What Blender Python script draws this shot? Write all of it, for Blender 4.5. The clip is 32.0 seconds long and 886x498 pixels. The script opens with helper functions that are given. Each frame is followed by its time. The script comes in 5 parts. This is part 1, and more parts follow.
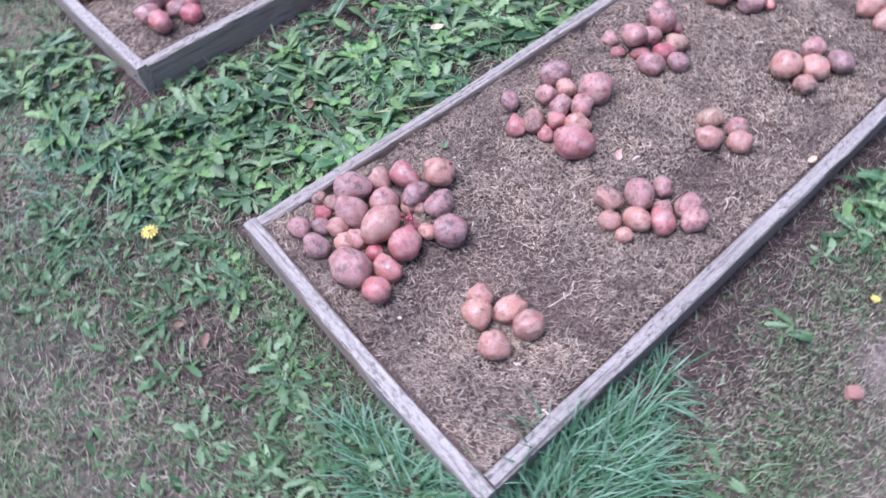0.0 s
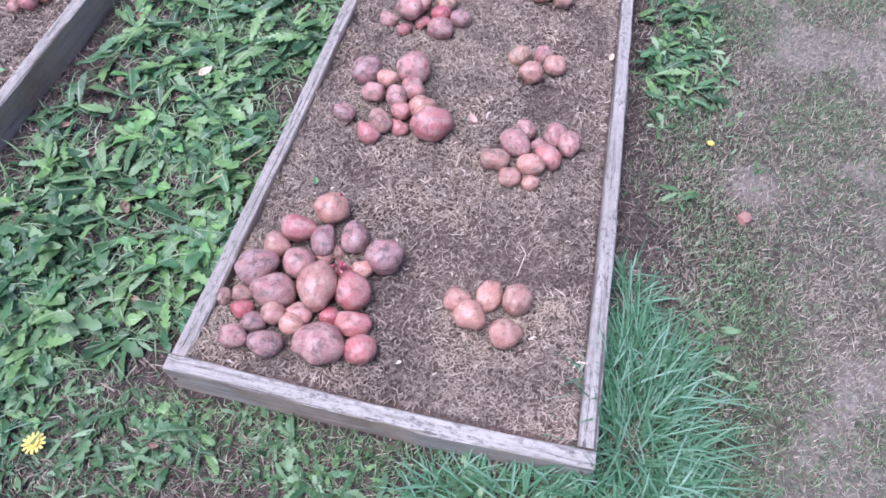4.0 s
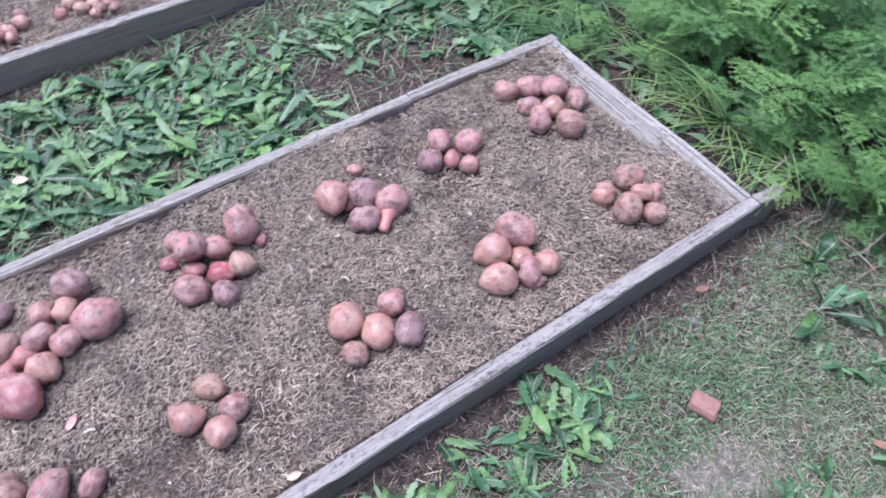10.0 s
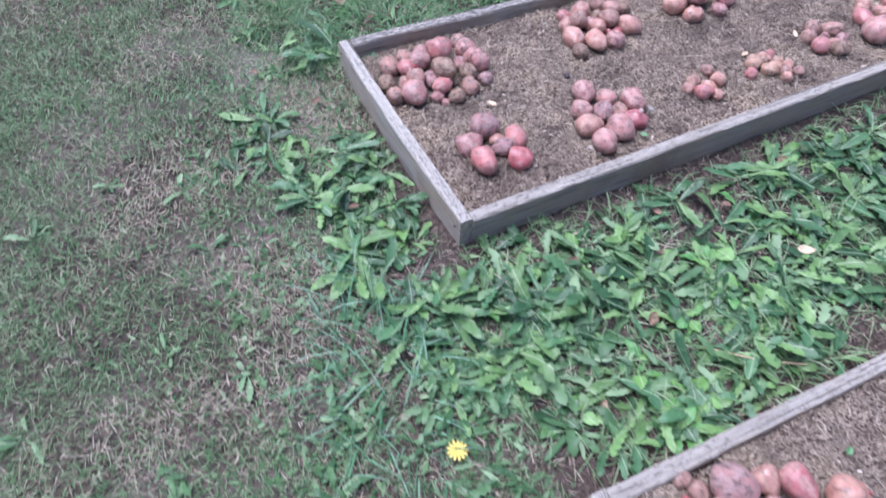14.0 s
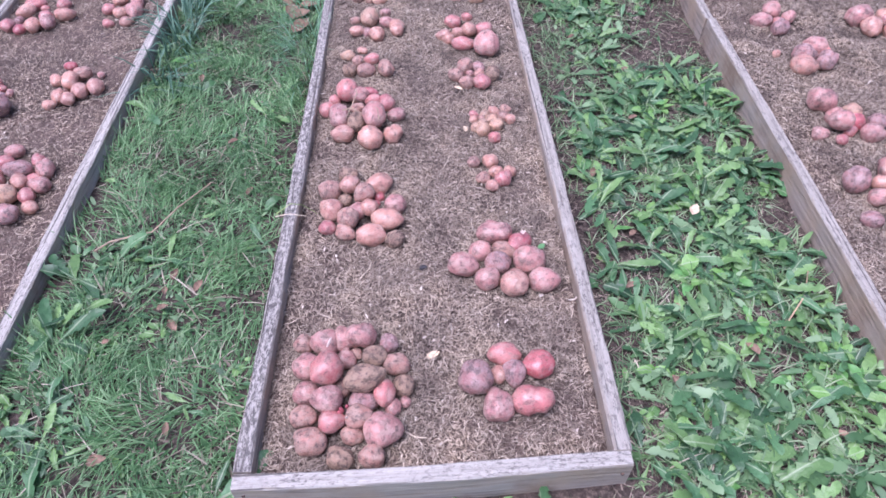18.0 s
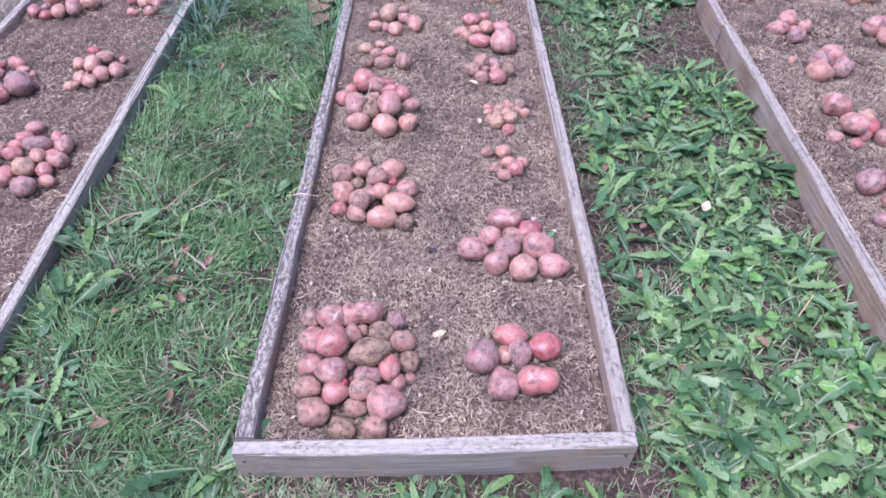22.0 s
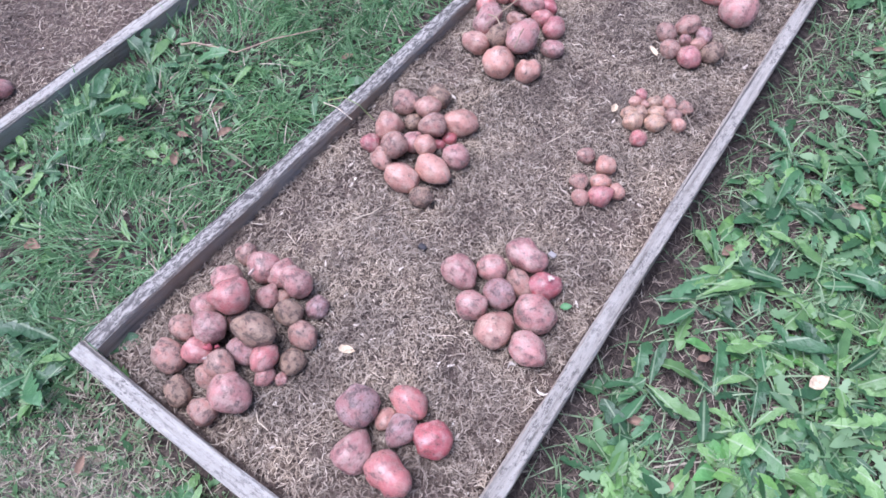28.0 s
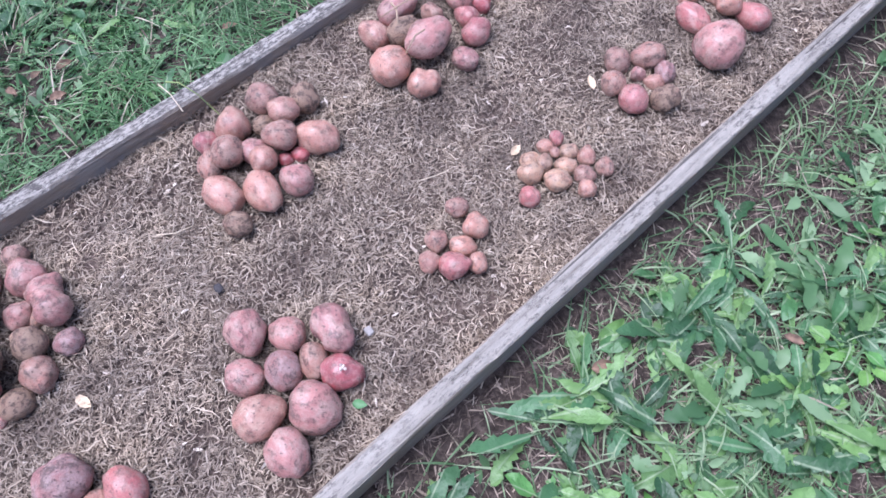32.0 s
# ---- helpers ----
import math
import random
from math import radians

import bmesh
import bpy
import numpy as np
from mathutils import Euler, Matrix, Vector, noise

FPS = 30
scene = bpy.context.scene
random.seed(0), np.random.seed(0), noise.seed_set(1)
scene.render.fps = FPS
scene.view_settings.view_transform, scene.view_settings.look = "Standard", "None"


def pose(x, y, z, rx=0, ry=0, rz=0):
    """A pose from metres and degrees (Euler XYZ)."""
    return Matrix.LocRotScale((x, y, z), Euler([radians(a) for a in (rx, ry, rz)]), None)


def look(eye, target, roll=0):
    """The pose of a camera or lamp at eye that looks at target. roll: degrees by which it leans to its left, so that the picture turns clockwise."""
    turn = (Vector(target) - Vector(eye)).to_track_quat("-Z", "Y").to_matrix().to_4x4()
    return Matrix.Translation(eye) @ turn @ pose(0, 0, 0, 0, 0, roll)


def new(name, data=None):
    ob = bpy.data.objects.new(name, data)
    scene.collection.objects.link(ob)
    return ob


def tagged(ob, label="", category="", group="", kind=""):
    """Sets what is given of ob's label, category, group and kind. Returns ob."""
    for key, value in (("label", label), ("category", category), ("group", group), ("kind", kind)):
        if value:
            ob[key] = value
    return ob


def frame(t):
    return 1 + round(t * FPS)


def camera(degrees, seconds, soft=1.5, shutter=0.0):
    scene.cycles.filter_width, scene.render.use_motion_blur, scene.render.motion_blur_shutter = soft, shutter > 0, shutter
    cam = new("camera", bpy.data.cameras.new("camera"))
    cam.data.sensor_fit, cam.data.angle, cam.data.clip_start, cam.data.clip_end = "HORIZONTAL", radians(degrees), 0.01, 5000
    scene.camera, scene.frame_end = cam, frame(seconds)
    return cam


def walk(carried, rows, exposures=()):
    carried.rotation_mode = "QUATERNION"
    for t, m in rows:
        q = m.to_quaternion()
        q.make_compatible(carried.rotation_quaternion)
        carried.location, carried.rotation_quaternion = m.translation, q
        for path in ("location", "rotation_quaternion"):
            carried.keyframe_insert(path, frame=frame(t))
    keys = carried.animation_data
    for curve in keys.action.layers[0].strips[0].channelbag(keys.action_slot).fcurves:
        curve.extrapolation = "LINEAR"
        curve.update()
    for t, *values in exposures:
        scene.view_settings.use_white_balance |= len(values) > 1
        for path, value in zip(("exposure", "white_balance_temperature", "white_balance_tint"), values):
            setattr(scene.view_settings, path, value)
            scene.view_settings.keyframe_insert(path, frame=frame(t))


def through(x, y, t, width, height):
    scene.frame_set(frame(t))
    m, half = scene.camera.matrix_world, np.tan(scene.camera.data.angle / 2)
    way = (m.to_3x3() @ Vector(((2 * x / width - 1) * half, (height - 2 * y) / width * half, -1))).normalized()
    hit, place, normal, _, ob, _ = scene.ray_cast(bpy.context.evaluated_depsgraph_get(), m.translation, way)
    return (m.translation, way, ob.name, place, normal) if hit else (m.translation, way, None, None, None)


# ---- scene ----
cam = camera(67.1, 32.0, soft=1.6, shutter=0.3)
PATH = [
    (0, (2.679, -0.226, 1.42), (1.729, 0.415, -0.219), -7.1),
    (0.5, (2.474, -0.334, 1.383), (1.675, 0.436, -0.281), -10.9),
    (1, (2.339, -0.346, 1.366), (1.698, 0.513, -0.323), -3.6),
    (1.5, (2.145, -0.398, 1.346), (1.722, 0.597, -0.337), -5.4),
    (2, (2.042, -0.459, 1.341), (1.798, 0.589, -0.345), -2.4),
    (2.5, (1.995, -0.482, 1.338), (1.845, 0.584, -0.348), 2.3),
    (4.5, (2.31, -0.408, 1.426), (2.004, 0.642, -0.248), 0.9),
    (5, (2.43, -0.34, 1.402), (2.003, 0.679, -0.265), -1.3),
    (5.5, (2.525, -0.134, 1.373), (2.056, 0.866, -0.295), -2.4),
    (6, (2.601, 0.093, 1.379), (2.1, 1.129, -0.257), -0.2),
    (6.5, (2.705, 0.297, 1.412), (2.014, 1.231, -0.216), 0.0),
    (7, (2.779, 0.453, 1.442), (1.945, 1.281, -0.176), -2.6),
    (7.5, (2.75, 0.696, 1.427), (1.921, 1.511, -0.2), -4.5),
    (8, (2.789, 0.965, 1.408), (2.006, 1.852, -0.204), -3.9),
    (8.5, (2.826, 1.173, 1.403), (1.954, 1.993, -0.199), 1.4),
    (9, (2.855, 1.236, 1.405), (1.896, 1.957, -0.195), -0.9),
    (9.5, (2.846, 1.222, 1.401), (1.858, 1.888, -0.206), -1.9),
    (10, (2.83, 1.172, 1.403), (1.836, 1.796, -0.216), -0.1),
    (10.5, (2.789, 1.021, 1.4), (1.785, 1.491, -0.265), 4.3),
    (11, (2.791, 0.773, 1.416), (1.778, 1.145, -0.268), 5.8),
    (11.5, (2.812, 0.47, 1.414), (1.781, 0.82, -0.264), 6.9),
    (12, (2.725, 0.248, 1.397), (1.664, 0.496, -0.28), 10.2),
    (12.5, (2.514, 0.024, 1.413), (1.411, 0.182, -0.248), 4.6),
    (13, (2.27, -0.207, 1.447), (1.145, 0.08, -0.181), 6.3),
    (13.5, (2.07, -0.426, 1.443), (0.973, 0.032, -0.165), 3.5),
    (14, (1.772, -0.494, 1.464), (0.687, 0.03, -0.132), 1.7),
    (14.5, (1.481, -0.528, 1.467), (0.462, 0.208, -0.089), 4.3),
    (15, (1.239, -0.582, 1.442), (0.414, 0.37, -0.112), 1.7),
    (15.5, (0.979, -0.529, 1.414), (0.344, 0.503, -0.178), 1.1),
    (17.5, (0.522, -0.578, 1.475), (0.448, 0.721, -0.044), -2.7),
    (18, (0.432, -0.578, 1.49), (0.445, 0.759, 0.003), -0.5),
    (18.5, (0.415, -0.58, 1.51), (0.463, 0.787, 0.05), 3.2),
    (19, (0.408, -0.603, 1.543), (0.475, 0.815, 0.133), 3.9),
    (19.5, (0.408, -0.644, 1.55), (0.447, 0.789, 0.155), 3.9),
    (20, (0.401, -0.668, 1.553), (0.416, 0.767, 0.16), 3.8),
    (20.5, (0.404, -0.679, 1.536), (0.401, 0.755, 0.142), 3.4),
    (21, (0.409, -0.679, 1.515), (0.406, 0.748, 0.113), 3.2),
    (21.5, (0.418, -0.67, 1.491), (0.411, 0.75, 0.083), 2.5),
    (22, (0.432, -0.653, 1.428), (0.416, 0.727, -0.02), 0.7),
    (22.5, (0.44, -0.646, 1.386), (0.421, 0.663, -0.127), 0.1),
    (23, (0.417, -0.636, 1.355), (0.418, 0.611, -0.208), 1.8),
    (23.5, (0.404, -0.626, 1.355), (0.405, 0.581, -0.24), 2.7),
    (24, (0.396, -0.608, 1.365), (0.397, 0.57, -0.251), 2.8),
    (24.5, (0.423, -0.563, 1.379), (0.405, 0.609, -0.24), 0.4),
    (25, (0.584, -0.472, 1.363), (0.424, 0.724, -0.232), 0.7),
    (25.5, (0.733, -0.406, 1.346), (0.407, 0.718, -0.275), 0.3),
    (26, (0.788, -0.282, 1.345), (0.424, 0.769, -0.317), 1.0),
    (26.5, (0.803, -0.094, 1.357), (0.41, 0.923, -0.32), 4.2),
    (28.5, (0.926, 0.087, 1.387), (0.293, 0.822, -0.362), -2.1),
    (29, (1.0, 0.177, 1.356), (0.375, 0.924, -0.391), -0.9),
    (29.5, (1.024, 0.314, 1.309), (0.46, 1.124, -0.43), 0.3),
    (30, (0.976, 0.486, 1.275), (0.496, 1.362, -0.458), 7.7),
    (30.5, (0.951, 0.571, 1.254), (0.398, 1.384, -0.487), 9.7),
    (31, (0.948, 0.621, 1.238), (0.293, 1.235, -0.549), 2.2),
    (31.5, (0.951, 0.615, 1.23), (0.32, 1.18, -0.582), 2.3),
    (32, (0.98, 0.622, 1.222), (0.34, 1.148, -0.598), -1.4),
]
walk(cam, [(t, look(eye, target, roll)) for t, eye, target, roll in PATH], [(0.0, 0.93, 5320, 31.0), (2.5, 0.93, 5320, 31.0), (8.0, 0.93, 5300, 24.4), (14.0, 0.93, 5300, 24.4), (15.2, 0.93, 5370, 31.0), (17.3, 0.93, 5410, 34.0), (22.4, 0.93, 5410, 34.0), (23.7, 0.93, 5300, 24.4), (32.0, 0.93, 5300, 24.4)])

# ---- light: a soft, bright overcast sky ----
world = bpy.data.worlds.new("sky")
scene.world = world
world.use_nodes = True
wn = world.node_tree
sky = wn.nodes.new("ShaderNodeTexSky")
sky.sky_type, sky.sun_disc = "NISHITA", False
SUN_UP, SUN_TURN = radians(70), radians(240)
sky.sun_elevation, sky.sun_rotation = SUN_UP, SUN_TURN
sky.air_density, sky.dust_density, sky.ozone_density = 1.0, 5.0, 1.0
wn.nodes["Background"].inputs["Strength"].default_value = 0.10
wn.links.new(sky.outputs["Color"], wn.nodes["Background"].inputs["Color"])
sun = new("sun", bpy.data.lights.new("sun", "SUN"))
sun.data.energy, sun.data.angle, sun.data.color = 2.1, radians(50), (1.0, 0.96, 0.92)
sun.matrix_world = look((math.sin(SUN_TURN) * 9, math.cos(SUN_TURN) * 9, 9 * math.tan(SUN_UP)), (0, 0, 0))


# ---- small tools ----
rng = np.random.default_rng(7)


def lattice(x, y, seed=0):
    """Smooth value noise from 0 to 1 on arrays."""
    x, y = np.asarray(x, float), np.asarray(y, float)
    xi, yi = np.floor(x).astype(np.int64), np.floor(y).astype(np.int64)
    fx, fy = x - xi, y - yi
    fx, fy = fx * fx * (3 - 2 * fx), fy * fy * (3 - 2 * fy)

    def h(a, b):
        v = np.sin(a * 127.1 + b * 311.7 + seed * 74.7) * 43758.5453
        return v - np.floor(v)
    return (h(xi, yi) * (1 - fx) + h(xi + 1, yi) * fx) * (1 - fy) + (h(xi, yi + 1) * (1 - fx) + h(xi + 1, yi + 1) * fx) * fy


def fractal(x, y, seed=0):
    return (lattice(x, y, seed) + 0.5 * lattice(2.1 * x, 2.1 * y, seed + 1) + 0.25 * lattice(4.3 * x, 4.3 * y, seed + 2)) / 1.75


def mesh_of(name, verts, faces, smooth=False):
    """A mesh from an array of points and an array of faces with equal corners."""
    verts, faces = np.asarray(verts, np.float32), np.asarray(faces, np.int32)
    me = bpy.data.meshes.new(name)
    n, k = faces.shape
    me.vertices.add(len(verts))
    me.vertices.foreach_set("co", verts.ravel())
    me.loops.add(n * k)
    me.loops.foreach_set("vertex_index", faces.ravel())
    me.polygons.add(n)
    me.polygons.foreach_set("loop_start", np.arange(0, n * k, k, dtype=np.int32))
    me.update(calc_edges=True)
    if smooth:
        me.polygons.foreach_set("use_smooth", np.ones(n, bool))
    return me


def ribbons(name, mid, side):
    """Strips along N lines of K points, with half-width vectors side."""
    n, k, _ = mid.shape
    verts = np.stack([mid - side, mid + side], 2).reshape(-1, 3)
    b = (np.arange(n)[:, None] * k + np.arange(k - 1)[None, :]).reshape(-1) * 2
    return mesh_of(name, verts, np.stack([b, b + 1, b + 3, b + 2], 1), True)


def part(name, data, material, parent=None, label=""):
    """One mesh object, a thing of its own or a part under parent."""
    if isinstance(data, bmesh.types.BMesh):
        me = bpy.data.meshes.new(name)
        data.to_mesh(me)
        data.free()
        data = me
    if material and not data.materials:
        data.materials.append(material)
    ob = new(name, data)
    ob.parent = parent
    if label:
        tagged(ob, label)
    return ob


# ---- materials ----
def material(name):
    m = bpy.data.materials.new(name)
    m.use_nodes = True
    return m, m.node_tree.nodes, m.node_tree.links, m.node_tree.nodes["Principled BSDF"]


def noise_node(n, l, vector, scale, detail=4.0, rough=0.6):
    t = n.new("ShaderNodeTexNoise")
    t.inputs["Scale"].default_value, t.inputs["Detail"].default_value, t.inputs["Roughness"].default_value = scale, detail, rough
    if vector:
        l.new(vector, t.inputs["Vector"])
    return t.outputs["Fac"]


def ramp(n, l, fac, *stops):
    r = n.new("ShaderNodeValToRGB")
    e = r.color_ramp.elements
    while len(e) < len(stops):
        e.new(0.5)
    for q, (p, c) in zip(e, stops):
        q.position, q.color = p, (*c, 1.0) if len(c) == 3 else (c[0], c[0], c[0], 1.0)
    l.new(fac, r.inputs["Fac"])
    return r.outputs["Color"]


def blend(n, l, fac, a, b, mode="MIX"):
    m = n.new("ShaderNodeMix")
    m.data_type, m.blend_type = "RGBA", mode
    for v, i in ((fac, 0), (a, 6), (b, 7)):
        if isinstance(v, (int, float)):
            m.inputs[i].default_value = v
        elif isinstance(v, tuple):
            m.inputs[i].default_value = (*v, 1.0)
        else:
            l.new(v, m.inputs[i])
    return m.outputs[2]


def bumped(n, l, bsdf, height, strength, distance):
    b = n.new("ShaderNodeBump")
    b.inputs["Strength"].default_value, b.inputs["Distance"].default_value = strength, distance
    l.new(height, b.inputs["Height"])
    l.new(b.outputs["Normal"], bsdf.inputs["Normal"])


def coords(n, l, shift=False):
    """Object coordinates, shifted from object to object if asked."""
    c = n.new("ShaderNodeTexCoord").outputs["Object"]
    if not shift:
        return c
    info, v = n.new("ShaderNodeObjectInfo"), n.new("ShaderNodeVectorMath")
    mul = n.new("ShaderNodeMath")
    mul.operation, mul.inputs[1].default_value = "MULTIPLY", 37.0
    l.new(info.outputs["Random"], mul.inputs[0])
    l.new(c, v.inputs[0])
    l.new(mul.outputs[0], v.inputs[1])
    return v.outputs[0]


def random_per_object(n):
    return n.new("ShaderNodeObjectInfo").outputs["Random"]


def random_per_piece(n):
    return n.new("ShaderNodeNewGeometry").outputs["Random Per Island"]


def potato_skin(name, base, flush, dust, dusty):
    """Potato skin: a base colour, a flushed colour, netted russet skin, caked earth in patches, dark scabs and eyes."""
    m, n, l, b = material(name)
    v = coords(n, l, True)
    tone = ramp(n, l, noise_node(n, l, v, 1.1, 2), (0.36, base), (0.64, flush))
    tone = blend(n, l, 0.75, tone, ramp(n, l, random_per_object(n), (0.0, (0.78, 0.77, 0.80)), (0.5, (1.0, 0.98, 0.96)), (1.0, (1.18, 1.18, 1.12))), "MULTIPLY")
    film = ramp(n, l, noise_node(n, l, v, 1.7, 5, 0.62), (0.52 - dusty * 0.16, (0.0,)), (0.68 - dusty * 0.14, (0.85,)))
    tone = blend(n, l, film, tone, tuple(c * 1.2 for c in dust))
    net = ramp(n, l, noise_node(n, l, v, 11, 4, 0.7), (0.40, (0.80, 0.76, 0.74)), (0.60, (1.10, 1.10, 1.10)))
    tone = blend(n, l, 0.30 + 0.35 * dusty, tone, net, "MULTIPLY")
    # caked earth: broad patches broken up by crumbs
    crumbs = noise_node(n, l, v, 8.0, 6, 0.76)
    lay = n.new("ShaderNodeMath")
    lay.operation = "MULTIPLY_ADD"
    l.new(noise_node(n, l, v, 2.2, 4, 0.6), lay.inputs[0])
    lay.inputs[1].default_value = 1.5
    l.new(crumbs, lay.inputs[2])
    span = n.new("ShaderNodeMapRange")
    span.inputs["From Min"].default_value, span.inputs["From Max"].default_value = 1.38 - dusty * 0.18, 1.62 - dusty * 0.20
    span.inputs["To Max"].default_value = 0.45 + dusty * 0.5
    l.new(lay.outputs[0], span.inputs["Value"])
    tone = blend(n, l, span.outputs[0], tone, (0.070 + dust[0] * 0.17, 0.048 + dust[1] * 0.17, 0.040 + dust[2] * 0.17))
    spots = ramp(n, l, noise_node(n, l, v, 5.5, 2.5, 0.6), (0.645 - dusty * 0.03, (0.0,)), (0.70 - dusty * 0.03, (0.75,)))
    tone = blend(n, l, spots, tone, (0.105, 0.066, 0.056))
    scurf = ramp(n, l, noise_node(n, l, v, 4.5, 6, 0.78), (0.53, (0.0,)), (0.66, (0.25 + 0.45 * dusty,)))
    tone = blend(n, l, scurf, tone, (dust[0] * 1.35, dust[1] * 1.35, dust[2] * 1.35))
    pores = n.new("ShaderNodeTexVoronoi")
    pores.inputs["Scale"].default_value = 3.6
    l.new(v, pores.inputs["Vector"])
    few = n.new("ShaderNodeSeparateColor")
    l.new(pores.outputs["Color"], few.inputs[0])
    some = ramp(n, l, few.outputs[0], (0.45, (0.0,)), (0.50, (0.85,)))
    pits = blend(n, l, 1.0, ramp(n, l, pores.outputs["Distance"], (0.07, (1.0,)), (0.15, (0.0,))), some, "MULTIPLY")
    tone = blend(n, l, pits, tone, (base[0] * 0.30, base[1] * 0.32, base[2] * 0.34))
    l.new(tone, b.inputs["Base Color"])
    l.new(ramp(n, l, span.outputs[0], (0.0, (0.34 + dusty * 0.14,)), (1.0, (0.80,))), b.inputs["Roughness"])
    b.inputs["Specular IOR Level"].default_value = 0.6
    b.inputs["Coat Weight"].default_value = max(0.15, 0.85 - dusty * 0.8)
    b.inputs["Coat Roughness"].default_value = 0.22
    rise = n.new("ShaderNodeMath")
    rise.operation = "MULTIPLY_ADD"
    l.new(span.outputs[0], rise.inputs[0])
    rise.inputs[1].default_value = 0.5
    l.new(crumbs, rise.inputs[2])
    bumped(n, l, b, rise.outputs[0], 0.7, 0.006)
    return m


SKINS = {
    "o": (potato_skin("tan_pink_skin", (0.545, 0.292, 0.216), (0.515, 0.248, 0.188), (0.480, 0.325, 0.244), 0.34), "smooth tan-pink potato with clean skin"),
    "r": (potato_skin("red_skin", (0.480, 0.150, 0.142), (0.530, 0.225, 0.200), (0.450, 0.275, 0.230), 0.36), "red-skinned potato with a few earthy marks"),
    "p": (potato_skin("dusty_pink_skin", (0.505, 0.240, 0.212), (0.450, 0.210, 0.190), (0.440, 0.298, 0.246), 0.58), "dusty pink potato with scurfy patches"),
    "d": (potato_skin("purple_grey_skin", (0.405, 0.195, 0.182), (0.425, 0.225, 0.200), (0.370, 0.262, 0.238), 0.74), "dull purple-grey potato coated in dried earth"),
    "v": (potato_skin("bright_red_skin", (0.455, 0.088, 0.100), (0.470, 0.135, 0.132), (0.450, 0.240, 0.220), 0.26), "bright red potato with clean shiny skin"),
    "b": (potato_skin("brown_pink_skin", (0.435, 0.236, 0.178), (0.460, 0.222, 0.175), (0.385, 0.265, 0.205), 0.74), "brownish pink potato rough with dried earth"),
    "y": (potato_skin("yellow_tan_skin", (0.520, 0.330, 0.212), (0.500, 0.280, 0.195), (0.420, 0.300, 0.210), 0.50), "small yellowish tan potato with earthy skin"),
    "B": (potato_skin("earth_brown_skin", (0.340, 0.222, 0.150), (0.360, 0.210, 0.150), (0.320, 0.225, 0.152), 0.98), "brown potato caked in dry earth"),
}


def plain(name, colour, rough=0.6, vary=0.25, scale=40.0, lift=0.3, depth=0.002):
    """A matt material with noise in its colour and relief."""
    m, n, l, b = material(name)
    v = coords(n, l, True)
    dark = tuple(c * (1 - vary) for c in colour)
    light = tuple(min(1, c * (1 + vary)) for c in colour)
    l.new(ramp(n, l, noise_node(n, l, v, scale), (0.3, dark), (0.7, light)), b.inputs["Base Color"])
    b.inputs["Roughness"].default_value = rough
    bumped(n, l, b, noise_node(n, l, v, scale * 2), lift, depth)
    return m


def leaf_green(name, dark, light, rib=True, gloss=0.5, through=0.2):
    """Leaf: colour from leaf to leaf, paler midrib, light shining through."""
    m, n, l, b = material(name)
    c = n.new("ShaderNodeTexCoord").outputs["Object"]
    tone = ramp(n, l, random_per_object(n), (0.0, dark), (0.55, tuple(0.45 * a + 0.55 * c * k for a, c, k in zip(dark, light, (0.75, 0.95, 1.25)))), (0.62, tuple(0.5 * (a + c) for a, c in zip(dark, light))), (1.0, light))
    tone = blend(n, l, 0.5, tone, ramp(n, l, noise_node(n, l, coords(n, l, True), 30, 3), (0.3, (0.62, 0.66, 0.6)), (0.7, (1.25, 1.2, 1.15))), "MULTIPLY")
    if rib:
        xyz, ab = n.new("ShaderNodeSeparateXYZ"), n.new("ShaderNodeMath")
        l.new(c, xyz.inputs[0])
        ab.operation = "ABSOLUTE"
        l.new(xyz.outputs["Y"], ab.inputs[0])
        tone = blend(n, l, ramp(n, l, ab.outputs[0], (0.0005, (0.65,)), (0.0025, (0.0,))), tone, (0.36, 0.44, 0.27))
    l.new(tone, b.inputs["Base Color"])
    b.inputs["Roughness"].default_value = gloss
    b.inputs["Specular IOR Level"].default_value = 0.52
    bumped(n, l, b, noise_node(n, l, coords(n, l, True), 60, 3), 0.6, 0.006)
    t, mix = n.new("ShaderNodeBsdfTranslucent"), n.new("ShaderNodeMixShader")
    l.new(tone, t.inputs["Color"])
    mix.inputs[0].default_value = through
    l.new(b.outputs[0], mix.inputs[1])
    l.new(t.outputs[0], mix.inputs[2])
    l.new(mix.outputs[0], n["Material Output"].inputs["Surface"])
    return m


